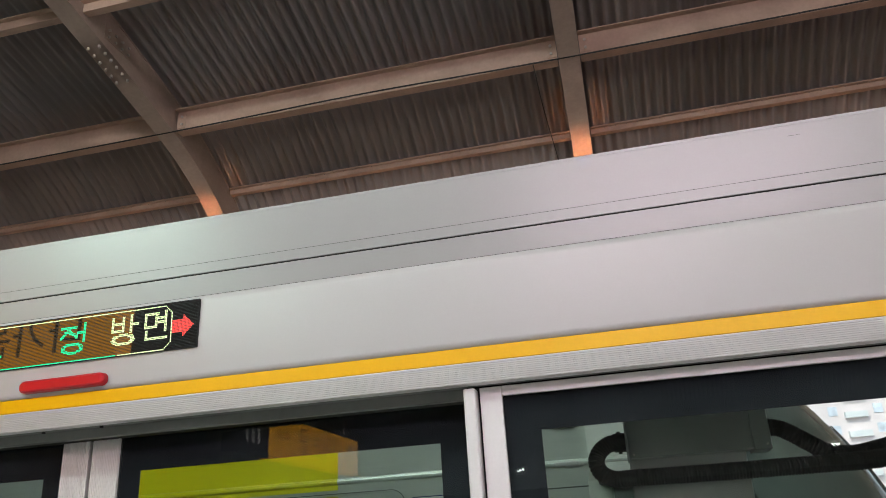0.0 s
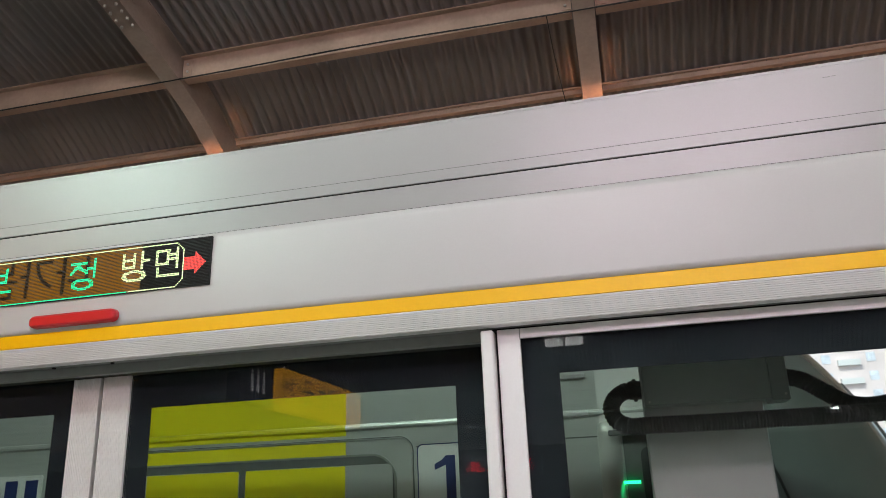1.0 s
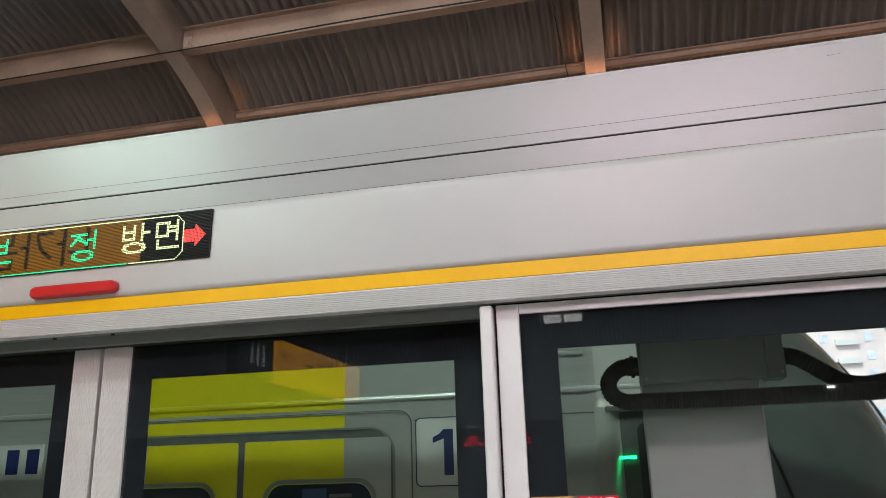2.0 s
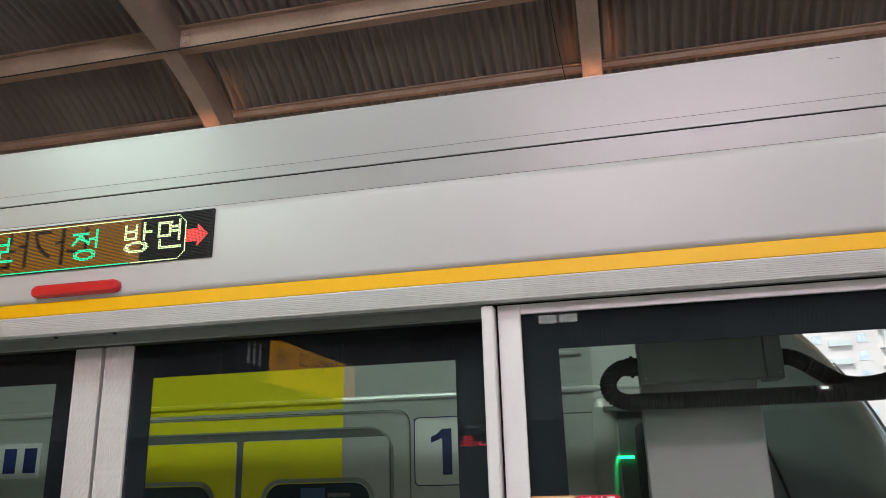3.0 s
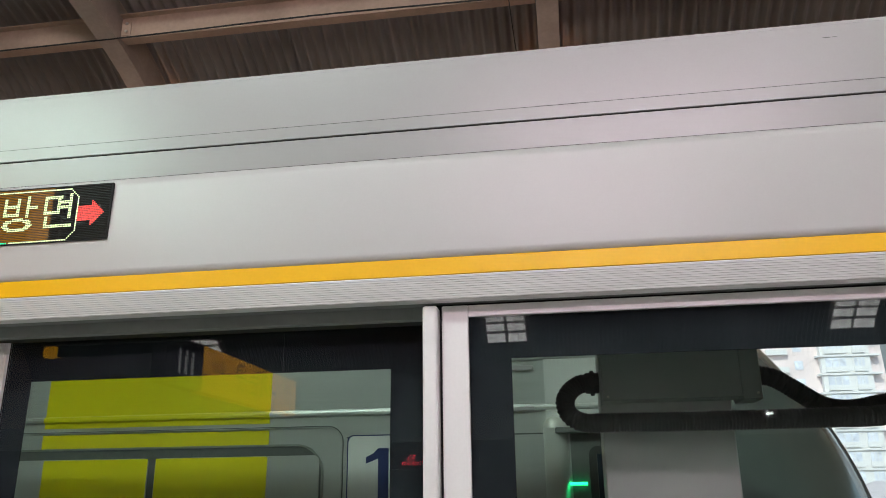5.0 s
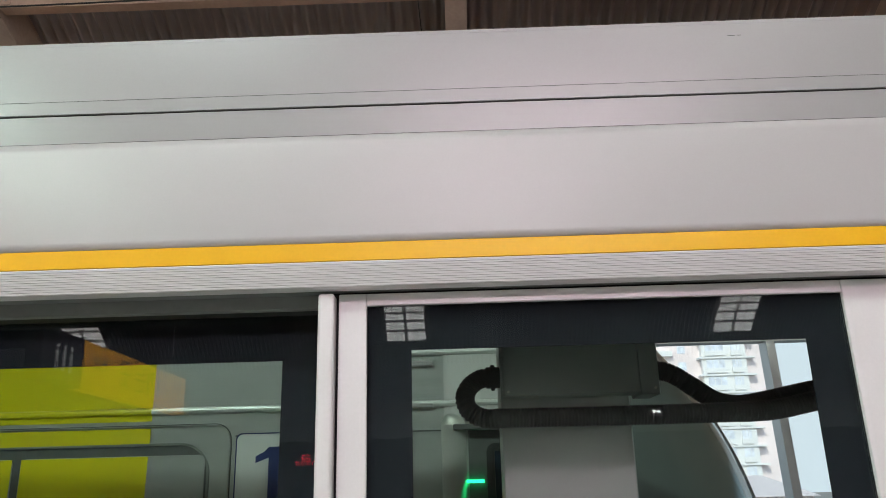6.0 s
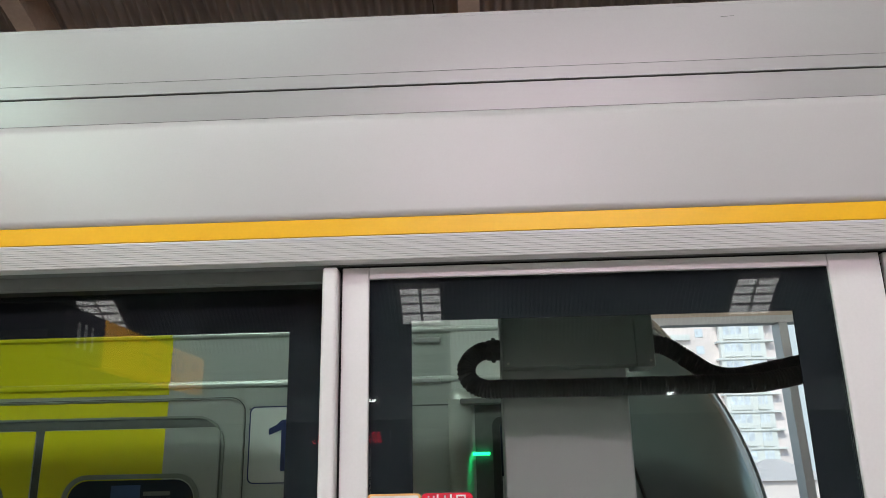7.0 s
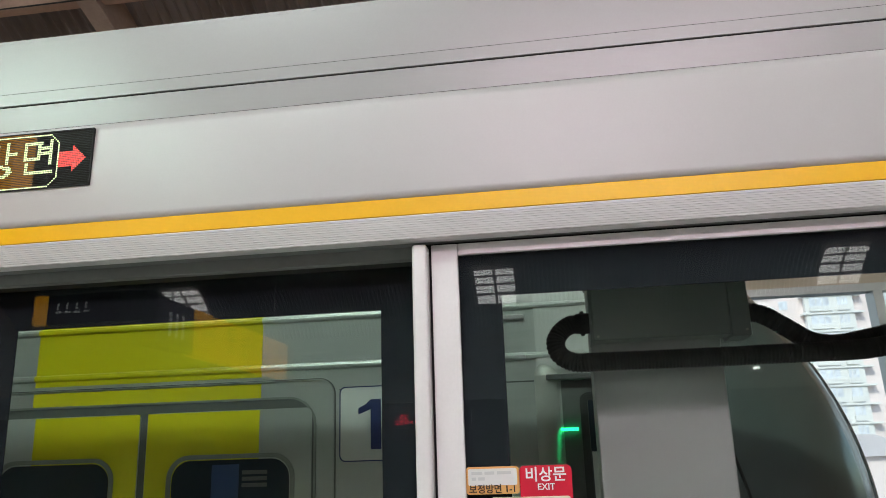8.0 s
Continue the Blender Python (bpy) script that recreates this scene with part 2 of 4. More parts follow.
def tube(name, pts, radius, material, parent=None, smooth=True, ridge=0.0, pitch=0.012, n=12):
    """A hose through a smooth curve of points, ridged along its length where ridge is given."""
    pts = [Vector(p) for p in pts]
    path = []
    for i in range(len(pts) - 1):
        p0, p1, p2, p3 = pts[max(i - 1, 0)], pts[i], pts[i + 1], pts[min(i + 2, len(pts) - 1)]
        steps = max(int((p2 - p1).length / (pitch / 4 if ridge else 0.02)), 2)
        for k in range(steps):
            t = k / steps
            path.append(0.5 * ((2 * p1) + (p2 - p0) * t + (2 * p0 - 5 * p1 + 4 * p2 - p3) * t * t + (3 * p1 - p0 - 3 * p2 + p3) * t ** 3))
    path.append(pts[-1])
    verts, faces = [], []
    run = 0.0
    up = Vector((0, 1, 0))
    for i, p in enumerate(path):
        d = (path[min(i + 1, len(path) - 1)] - path[max(i - 1, 0)]).normalized()
        side = d.cross(up).normalized()
        other = side.cross(d)
        if i:
            run += (p - path[i - 1]).length
        r = radius + (ridge if (run / pitch) % 1 < 0.55 else -ridge)
        for k in range(n):
            a = 2 * math.pi * k / n
            verts.append(p + (side * math.cos(a) + other * math.sin(a)) * r)
    for i in range(len(path) - 1):
        for k in range(n):
            faces.append((i * n + k, i * n + (k + 1) % n, (i + 1) * n + (k + 1) % n, (i + 1) * n + k))
    faces.append(tuple(range(n))[::-1])
    faces.append(tuple((len(path) - 1) * n + k for k in range(n)))
    me = bpy.data.meshes.new(name)
    me.from_pydata(verts, [], faces)
    me.materials.append(material)
    for p in me.polygons:
        p.use_smooth = smooth
    ob = new(name, me)
    if parent:
        ob.parent = parent
    return ob


# ---- the setting ----
WALL_Y = 6.95      # outer wall beyond the track
MID_Y = -4.0       # the crown of the roof


def rib_z(y):
    """Height of the underside of the roof frames."""
    d = abs(y - MID_Y)
    e = d - (9.25 if y > MID_Y else 9.91)
    if e <= 0:
        return 5.635 + 0.24 * (-e) - 0.0135 * e * e
    return 5.635 - 0.24 * e - 0.155 * e * e - 0.02 * e ** 4


solo("floor", box(-14, 14, -15.9, 2.3, -0.3, 0.0), M_FLOOR, "grey stone platform floor", "floor", kind="structure")
solo("ground", box(-900, 900, -600, 1500, -9.3, -9.0), M_GROUND, "plain earth ground outside the station", "ground", kind="structure")
solo("track_bed", box(-14, 14, 2.31, WALL_Y, -1.29, -1.2), M_BED, "dark ballast bed beside the platform", "track bed", kind="structure")
solo("platform_edge", box(-14, 14, 2.2, 2.3, -1.3, -0.301), M_BED, "concrete platform edge", "edge", kind="structure")

# outer wall with a long band of windows
SILL, HEADZ = 0.2, 3.01
wall = thing("wall_north", "beige painted outer wall with a long window band", "wall", kind="structure")
part("viaduct", box(-14, 14, -15.6, WALL_Y + 0.2, -9.0, -1.301), M_WALL, wall, "beige concrete viaduct")
part("wall_base", box(-14, 14, WALL_Y, WALL_Y + 0.2, -1.3, SILL), M_WALL, wall)
part("wall_head", box(-14, 14, WALL_Y, WALL_Y + 0.2, HEADZ, 5.2), M_WALL, wall)
win = thing("window_1", "aluminium framed station window band, closed", "window", kind="structure")
for i in range(-7, 9):
    x = 3.10 + 1.75 * i
    if -14 < x < 14:
        bm = box(x - 0.04, x + 0.04, WALL_Y - 0.04, WALL_Y + 0.14, SILL, HEADZ - 0.07, 0.006)
        for q in bm.verts:
            q.co.x += 0.025 * (2.94 - q.co.z)
        part("window_frame", bm, M_ALU, win, "leaning aluminium window post")
part("window_frame", box(-14, 14, WALL_Y - 0.02, WALL_Y + 0.12, HEADZ - 0.07, HEADZ - 0.002), M_ALU, win)
part("window_sill", box(-14, 14, WALL_Y - 0.08, WALL_Y + 0.12, SILL + 0.002, SILL + 0.06), M_ALU, win)
far_wall = solo("wall_south", box(-14, 14, -16.1, -15.9, 0, 5.2), M_SHEET, "dark sheet metal wall across the platforms", "wall", kind="structure")
for s in (-1, 1):
    solo("wall_end", box(s * 14, s * 14.2, -16.1, WALL_Y + 0.2, -1.3, 9), M_WALL, "plain beige end wall", "wall", kind="structure")

# corrugated roof sheets, waves across, following the frames
PITCH = 0.105


def sheet(y0, y1, name, material, x0=-9.0, x1=9.0, lift=0.42, wave=0.034):
    ny = max(int(abs(y1 - y0) / 0.25), 2)
    nx = int((x1 - x0) / PITCH * 6)
    verts, faces = [], []
    for j in range(ny + 1):
        y = y0 + (y1 - y0) * j / ny
        z = rib_z(y) + lift
        for i in range(nx + 1):
            x = x0 + (x1 - x0) * i / nx
            verts.append((x, y, z + wave * math.cos(2 * math.pi * x / PITCH)))
    for j in range(ny):
        for i in range(nx):
            a = j * (nx + 1) + i
            faces.append((a, a + 1, a + nx + 2, a + nx + 1))
    me = bpy.data.meshes.new(name)
    me.from_pydata(verts, [], faces)
    me.materials.append(material)
    for p in me.polygons:
        p.use_smooth = True
    return new(name, me)


tagged(sheet(-2.0, 7.35, "ceiling", M_SHEET), "dark corrugated metal roof sheets", "ceiling", kind="structure")
tagged(sheet(-15.9, -2.0, "ceiling", M_SHEET, lift=0.421), "dark corrugated metal roof sheets", "ceiling", kind="structure")
solo("roof_cover", extrude_x([(y, rib_z(y) + 0.55) for y in [MID_Y + 11.9 * k / 20 for k in range(-20, 21)]] + [(y, rib_z(y) + 0.60) for y in [MID_Y - 11.9 * k / 20 for k in range(-20, 21)]], -14, 14), M_SHEET, "outer roof cover over the sheets", "roof", kind="structure")

# daylight sheets let into the far half of the roof, one for every second bay
for xc in (-8.8, -0.95, 6.9):
    lamp = thing("skylight", "translucent corrugated daylight sheet in the roof", "skylight", group="skylights", kind="structure")
    for c in range(2):
        x0 = xc - 0.47 + c * 0.50
        for r in range(4):
            y0 = -15.40 + r * 0.255
            sh = sheet(y0, y0 + 0.19, "pane", M_CLEARSHEET, x0, x0 + 0.43, lift=0.33, wave=0.011)
            sh.parent = lamp


# ---- roof steel ----
RIB_X = [-7.46, -3.565, 0.335, 4.23, 8.12]


def rib(x):
    """One curved frame of box section, seen from below."""
    ys = [MID_Y + 10.92 * k / 44 for k in range(0, 45)]
    ob = thing("roof_rib", "curved salmon painted steel roof beam with bolted splice", "steel beam", group="roof ribs")
    w, tf, dp = 0.092, 0.018, 0.34
    for nm, x0, x1, lo, hi in (("bottom_flange", x - w, x + w, 0, tf), ("web", x - w + 0.006, x + w - 0.006, tf, dp), ("top_flange", x - w, x + w, dp, dp + tf)):
        verts, faces = [], []
        for y in ys:
            z = rib_z(y)
            sl = (rib_z(y + 0.02) - rib_z(y - 0.02)) / 0.04
            ny, nz = -sl / math.hypot(1, sl), 1 / math.hypot(1, sl)
            for h in (lo, hi):
                for xx in (x0, x1):
                    verts.append((xx, y + ny * h, z + nz * h))
        for i in range(len(ys) - 1):
            a, b = i * 4, i * 4 + 4
            faces += [(a, a + 1, b + 1, b), (a + 2, b + 2, b + 3, a + 3), (a, b, b + 2, a + 2), (a + 1, a + 3, b + 3, b + 1)]
        me = bpy.data.meshes.new(nm)
        me.from_pydata(verts, [], faces)
        me.materials.append(M_STEEL)
        p = new(nm, me)
        p.parent = ob
    # splice plate with two rows of bolts under the flange
    y0 = 4.42
    for sx in (-1, 1):
        bm = bmesh.new()
        pts = [y0 - 0.24, y0, y0 + 0.24]
        verts = []
        for yy in pts:
            for xx in (x + sx * 0.022, x + sx * 0.086):
                verts.append(bm.verts.new((xx, yy, rib_z(yy) - 0.004)))
        for a in (0, 2):
            bm.faces.new((verts[a], verts[a + 1], verts[a + 3], verts[a + 2]))
        bmesh.ops.solidify(bm, geom=bm.faces[:], thickness=0.008)
        plate = part("splice_plate", bm, M_STEEL, ob)
        for k in range(6):
            yy = y0 - 0.2 + 0.08 * k
            part("bolt", cyl((x + sx * 0.054, yy, rib_z(yy) - 0.028), (x + sx * 0.054, yy, rib_z(yy) - 0.004), 0.013, 6), M_BOLT, plate)
    # web splice with bolts
    for sx in (-1, 1):
        xw = x + sx * (w - 0.006)
        side = part("web_plate", box(xw, xw + sx * 0.006, y0 - 0.2, y0 + 0.16, rib_z(y0) + 0.12, rib_z(y0) + 0.26), M_STEEL, ob)
        for k in range(4):
            for zz in (0.15, 0.22):
                yy = y0 - 0.15 + 0.09 * k
                part("bolt", cyl((xw + sx * 0.006, yy, rib_z(y0) + zz), (xw + sx * 0.02, yy, rib_z(y0) + zz), 0.013, 6), M_BOLT, side)
    # column down the outer wall
    part("column", box(x - w, x + w, WALL_Y - 0.33, WALL_Y - 0.045, -1.2, rib_z(WALL_Y - 0.2) + 0.15), M_STEEL, ob)
    return ob


for x in RIB_X:
    rib(x)


def purlin(y, z, depth, flange, label):
    """A channel along the roof between the frames."""
    t = 0.012
    ob = thing("purlin", label, "steel beam", group="purlins")
    for i in range(len(RIB_X) - 1):
        x0, x1 = RIB_X[i] + 0.10, RIB_X[i + 1] - 0.10
        prof = [(y, z), (y + flange, z), (y + flange, z + t), (y + t, z + t), (y + t, z + depth), (y - 0.55 * flange, z + depth), (y - 0.55 * flange, z + depth - t), (y, z + depth - t)]
        ch = part("channel", extrude_x(prof, x0, x1), M_PURLIN, ob)
        if depth > 0.2:
            for xe, sx in ((x0, 1), (x1, -1)):
                part("cleat", box(xe, xe + sx * 0.09, y - 0.008, y - 0.0005, z + 0.03, z + depth - 0.04), M_PURLIN, ch)
                for dz in (0.07, 0.15):
                    part("bolt", cyl((xe + sx * 0.05, y - 0.02, z + dz), (xe + sx * 0.05, y - 0.008, z + dz), 0.014, 6), M_BOLT, ch)
    return ob


purlin(5.36, rib_z(5.36) + 0.035, 0.225, 0.10, "deep salmon painted steel purlin under the roof sheets")
purlin(6.42, rib_z(6.42) + 0.335, 0.065, 0.06, "thin salmon painted steel purlin near the eave")
purlin(3.93, rib_z(3.93) + 0.05, 0.09, 0.07, "slim salmon painted steel purlin under the roof sheets")
purlin(2.4, rib_z(2.4) + 0.06, 0.24, 0.10, "deep salmon painted steel purlin under the roof sheets")
tube("roof_cable", [(-8.5, 5.3, rib_z(5.3) - 0.015), (-3.575, 5.31, rib_z(5.3) - 0.004), (-1.6, 5.3, rib_z(5.3) + 0.012), (0.325, 5.31, rib_z(5.3) - 0.004), (4.2, 5.3, rib_z(5.3) - 0.004), (8.5, 5.3, rib_z(5.3) - 0.01)], 0.008, M_CABLE, n=6)
tagged(bpy.data.objects["roof_cable"], "thin black cable running along the purlin", "cable")
hang = tube("hanging_wire", [(0.02, 5.31, rib_z(5.3)), (0.05, 5.6, 5.32), (0.09, 6.1, 5.15), (0.12, 6.55, 5.02)], 0.004, M_CABLE, n=6)
tagged(hang, "thin slack wire hanging under the roof", "wire")


# ---- platform screen doors ----
HY = 1.362
HX0, HX1 = -7.0, 7.0
CREASE, TOPZ = 2.4109, 2.6328
header = thing("screen_door_header", "pale grey metal header box over the platform screen doors", "door header")


def face_y(z):
    """The header's front: it curves back a little up to a crease and stands upright above it."""
    if z < CREASE:
        return HY + 0.005 * (max(z - 2.1858, 0) / (CREASE - 2.1858)) ** 2
    return HY + 0.005


def slab(z0, z1, n=1):
    zs = [z0 + (z1 - z0) * k / n for k in range(n + 1)]
    return extrude_x([(face_y(z), z) for z in zs] + [(face_y(z1) + 0.02, z1), (face_y(z0) + 0.02, z0)], HX0, HX1)


lower = part("lower_panel", slab(2.1858, CREASE - 0.0006, 14), M_PANEL, header)
for q in lower.data.polygons:
    q.use_smooth = q.normal.y < -0.9
part("middle_panel", slab(CREASE + 0.0006, 2.4713), M_COVER_SHADED, header, "cover panel, weaker light put into its grey")
part("strip_panel", slab(2.4762, 2.5043), M_COVER_SHADED, header, "cover panel, weaker light put into its grey")
part("upper_panel", slab(2.5054, TOPZ), M_COVER_SHADED, header, "cover panel, weaker light put into its grey")
part("stripe", box(HX0, HX1, HY - 0.0015, HY + 0.02, 2.1495, 2.1847, 0.0006), M_STRIPE, header, "bright yellow stripe")
prof = [(HY + 0.03, 2.1485), (HY, 2.1485)]
for k in range(10):
    zt = 2.1471 - k * 0.0047
    prof += [(HY - 0.0006, zt), (HY, zt - 0.0035), (HY + 0.0035, zt - 0.0037), (HY + 0.0035, zt - 0.0045)]
prof += [(HY, 2.0998), (HY + 0.002, 2.0990), (HY + 0.03, 2.0990)]
part("grooved_trim", extrude_x(prof, HX0, HX1), M_TRIM, header, "fine grooved aluminium edge")
part("gap_line", box(HX0, HX1, face_y(2.4742) + 0.004, HY + 0.041, 2.4714, 2.4761), M_GAP, header, "black open joint")
for z in (CREASE, 2.5049):
    part("seam", box(HX0, HX1, face_y(z) + 0.0008, HY + 0.041, z - 0.0006, z + 0.0006), M_GAP, header, "thin dark joint")
part("core", box(HX0, HX1, HY + 0.0415, HY + 0.33, 2.1062, 2.6319), M_GAP, header, "dark inner box")
part("soffit", box(HX0, HX1, HY + 0.031, HY + 0.060, 2.0995, 2.1057), M_SOFFIT, header)
part("top_cover", box(HX0, HX1, HY + 0.006, HY + 0.35, TOPZ + 0.001, 2.6411), M_COVER_SHADED, header, "cover panel, weaker light put into its grey")
part("track_cover", box(HX0, 0.0, HY + 0.061, HY + 0.083, 2.074, 2.1057, 0.002), M_SOFFIT, header)
for xs in (-1.1632, -0.9858):
    part("screw", cyl((xs, HY + 0.045, 2.0954), (xs, HY + 0.045, 2.0995), 0.005, 10), M_GAP, header)


def pane_with_border(parent, x0, x1, z0, z1, cx0, cx1, cz0, cz1, y):
    p = part("glass_pane", box(x0, x1, y, y + 0.008, z0, z1), M_GLASS, parent, "clear glass pane")
    p.visible_shadow = False
    part("black_border", ring(x0, x1, z0, z1, cx0, cx1, cz0, cz1, y + 0.0085, y + 0.011), M_FRIT, parent, "black printed border")


FS = face_y(2.6022)
bm = box(0.8269, 0.8417, FS - 0.0006, FS + 0.001, 2.6045, 2.6053)
box(0.8457, 0.8545, FS - 0.0006, FS + 0.001, 2.6049, 2.6056, bm=bm)
part("scratch", bm, M_SEAL_SHADE, header, "short dark scratch")

# emergency door beside the sliding doors
em = thing("emergency_door", "pale grey framed glass emergency door, closed", "door")
YD = 1.40
part("left_stile", box(0.036, 0.0885, YD, YD + 0.05, 0.02, 2.0945, 0.002), M_FRAME, em)
part("right_stile", box(0.9775, 1.076, YD, YD + 0.05, 0.02, 2.0945, 0.002), M_FRAME, em)
part("top_rail", box(0.089, 0.977, YD + 0.001, YD + 0.05, 2.0715, 2.0945, 0.0015), M_FRAME, em)
part("bottom_rail", box(0.089, 0.977, YD + 0.001, YD + 0.05, 0.02, 0.2, 0.0015), M_FRAME, em)
pane_with_border(em, 0.089, 0.977, 0.2, 2.071, 0.1711, 0.9028, 0.3, 1.9874, YD + 0.007)

jamb = solo("door_jamb", box(0.0, 0.030, YD - 0.022, YD + 0.14, 0.0, 2.0925, 0.006, seg=3), M_FRAME, "pale grey metal door jamb", "door jamb")
solo("gap_seal", box(0.0302, 0.0358, YD + 0.012, YD + 0.06, 0.0, 2.0945), M_GAP, "black rubber seal between jamb and door", "seal")
solo("gap_seal", box(1.0765, 1.0835, YD + 0.012, YD + 0.06, 0.0, 2.0945), M_GAP, "black rubber seal between door and panel", "seal")
solo("fixed_panel", box(1.084, 1.42, YD, YD + 0.05, 0.0, 2.0945, 0.003), M_FRAME, "pale grey fixed metal panel beside the emergency door", "panel")
solo("fixed_panel", box(1.425, 7.0, YD, YD + 0.05, 0.0, 2.0945, 0.003), M_FRAME, "pale grey fixed metal panel of the screen", "panel")
solo("fixed_panel", box(-7.0, -2.18, YD, YD + 0.05, 0.0, 2.0945, 0.003), M_FRAME, "pale grey fixed metal panel of the screen", "panel")
solo("gap_seal", box(0.0, 1.42, YD + 0.012, YD + 0.12, 2.0948, 2.104), M_GAP, "dark gap under the door header", "seal")


def leaf(x_gap, s):
    """One sliding leaf; s is 1 for the leaf that runs to +x from the meeting line."""
    ob = thing("sliding_door", "glass sliding platform door with ribbed aluminium stile, closed", "door", group="sliding platform doors")
    y = 1.472
    lo, hi = sorted((x_gap, x_gap + s * 0.082))
    prof_n = 16
    bm = bmesh.new()
    pts = []
    for k in range(prof_n):
        a = lo + (hi - lo) * k / prof_n
        w = (hi - lo) / prof_n
        pts += [(a, y), (a + w * 0.72, y), (a + w * 0.78, y + 0.0012), (a + w * 0.94, y + 0.0012)]
    pts += [(hi, y), (hi, y + 0.04), (lo, y + 0.04)]
    v0 = [bm.verts.new((px, py, 0.02)) for px, py in pts]
    v1 = [bm.verts.new((px, py, 2.074)) for px, py in pts]
    bm.faces.new(v0)
    bm.faces.new(v1[::-1])
    for i in range(len(pts)):
        j = (i + 1) % len(pts)
        bm.faces.new((v0[i], v0[j], v1[j], v1[i]))
    part("meeting_stile", bm, M_TRIM, ob, "ribbed aluminium meeting stile")
    g0, g1 = sorted((x_gap + s * 0.083, x_gap + s * 1.10))
    c0, c1 = sorted((x_gap + s * 0.143, x_gap + s * 0.969))
    pane_with_border(ob, g0, g1, 0.1, 2.0735, c0, c1, 0.2, 1.9857, y + 0.006)
    return ob


leaf(-1.055, 1)
leaf(-1.066, -1)
solo("gap_seal", box(-1.0655, -1.0555, 1.485, 1.50, 0.0, 2.073), M_GAP, "black rubber seal where the sliding doors meet", "seal")

# passenger display in the header, a little proud of the panel
HL = HY - 0.0008
LX0, LX1, LZ0, LZ1 = -1.4528, -0.6918, 2.2716, 2.3988
disp = thing("led_display", "black dot matrix passenger display with green and red text, lit", "display")
part("screen", box(LX0, LX1, HL - 0.0012, HL + 0.012, LZ0, LZ1), M_SCREEN, disp)
part("bezel", ring(LX0 - 0.002, LX1 + 0.002, LZ0 - 0.002, LZ1 + 0.002, LX0, LX1, LZ0, LZ1, HL - 0.0024, HL + 0.012), M_GAP, disp)
DOT = (LZ1 - LZ0) / 32


def dots(name, cells, material, label):
    """Small square lamps on the display's grid; columns from the right end, rows from the bottom."""
    verts, faces = [], []
    for c, r in sorted(cells):
        x, z, h = LX1 - (c + 0.5) * DOT, LZ0 + (r + 0.5) * DOT, DOT * 0.34
        i = len(verts)
        verts += [(x - h, HL - 0.0018, z - h), (x + h, HL - 0.0018, z - h), (x + h, HL - 0.0018, z + h), (x - h, HL - 0.0018, z + h)]
        verts += [(x - h, HL - 0.0011, z - h), (x + h, HL - 0.0011, z - h), (x + h, HL - 0.0011, z + h), (x - h, HL - 0.0011, z + h)]
        faces += [(i, i + 1, i + 2, i + 3), (i, i + 4, i + 5, i + 1), (i + 1, i + 5, i + 6, i + 2), (i + 2, i + 6, i + 7, i + 3), (i + 3, i + 7, i + 4, i)]
    me = bpy.data.meshes.new(name)
    me.from_pydata(verts, [], faces)
    me.materials.append(material)
    ob = new(name, me)
    ob.parent = disp
    return tagged(ob, label, kind="stuff")


def stroke(cells, x0, y0, x1, y1, thick=2):
    if thick > 1:
        y0, y1 = 4.2 + 0.76 * y0, 4.2 + 0.76 * y1
    n = int(max(abs(x1 - x0), abs(y1 - y0)) * 2) + 1
    for k in range(n + 1):
        x, y = x0 + (x1 - x0) * k / n, y0 + (y1 - y0) * k / n
        for a in range(thick):
            for b in range(thick):
                cells.add((round(x) + a, round(y) + b))


def circle(cells, cx, cy, rx, ry):
    cy, ry = 4.2 + 0.76 * cy, 0.76 * ry
    for k in range(72):
        a = 2 * math.pi * k / 72
        for f in (1.0, 0.78):
            cells.add((round(cx + rx * f * math.cos(a)), round(cy + ry * f * math.sin(a))))


# glyph strokes on a grid; x to the right, y up; turned to columns from the right end below
def glyph_jeong(c, x, y):
    stroke(c, x + 1, y + 23, x + 12, y + 23)
    stroke(c, x + 7, y + 22, x + 1, y + 13)
    stroke(c, x + 7, y + 19, x + 13, y + 14)
    stroke(c, x + 14, y + 18, x + 19, y + 18)
    stroke(c, x + 19, y + 10, x + 19, y + 25)
    circle(c, x + 11, y + 4, 8.5, 4.6)


def glyph_bo(c, x, y):
    stroke(c, x + 3, y + 12, x + 3, y + 25)
    stroke(c, x + 16, y + 12, x + 16, y + 25)
    stroke(c, x + 3, y + 19, x + 16, y + 19)
    stroke(c, x + 3, y + 12, x + 16, y + 12)
    stroke(c, x + 10, y + 4, x + 10, y + 11)
    stroke(c, x, y + 3, x + 20, y + 3)


def glyph_bang(c, x, y):
    stroke(c, x + 1, y + 12, x + 1, y + 24)
    stroke(c, x + 9, y + 12, x + 9, y + 24)
    stroke(c, x + 1, y + 18, x + 9, y + 18)
    stroke(c, x + 1, y + 12, x + 9, y + 12)
    stroke(c, x + 15, y + 10, x + 15, y + 25)
    stroke(c, x + 15, y + 17, x + 20, y + 17)
    circle(c, x + 10, y + 4, 8.5, 4.6)


def glyph_myeon(c, x, y):
    stroke(c, x + 1, y + 12, x + 1, y + 23)
    stroke(c, x + 9, y + 12, x + 9, y + 23)
    stroke(c, x + 1, y + 23, x + 10, y + 23)
    stroke(c, x + 1, y + 12, x + 9, y + 12)
    stroke(c, x + 16, y + 7, x + 16, y + 25)
    stroke(c, x + 11, y + 20, x + 16, y + 20)
    stroke(c, x + 11, y + 15, x + 16, y + 15)
    stroke(c, x + 2, y + 1, x + 2, y + 7)
    stroke(c, x + 2, y + 1, x + 17, y + 1)


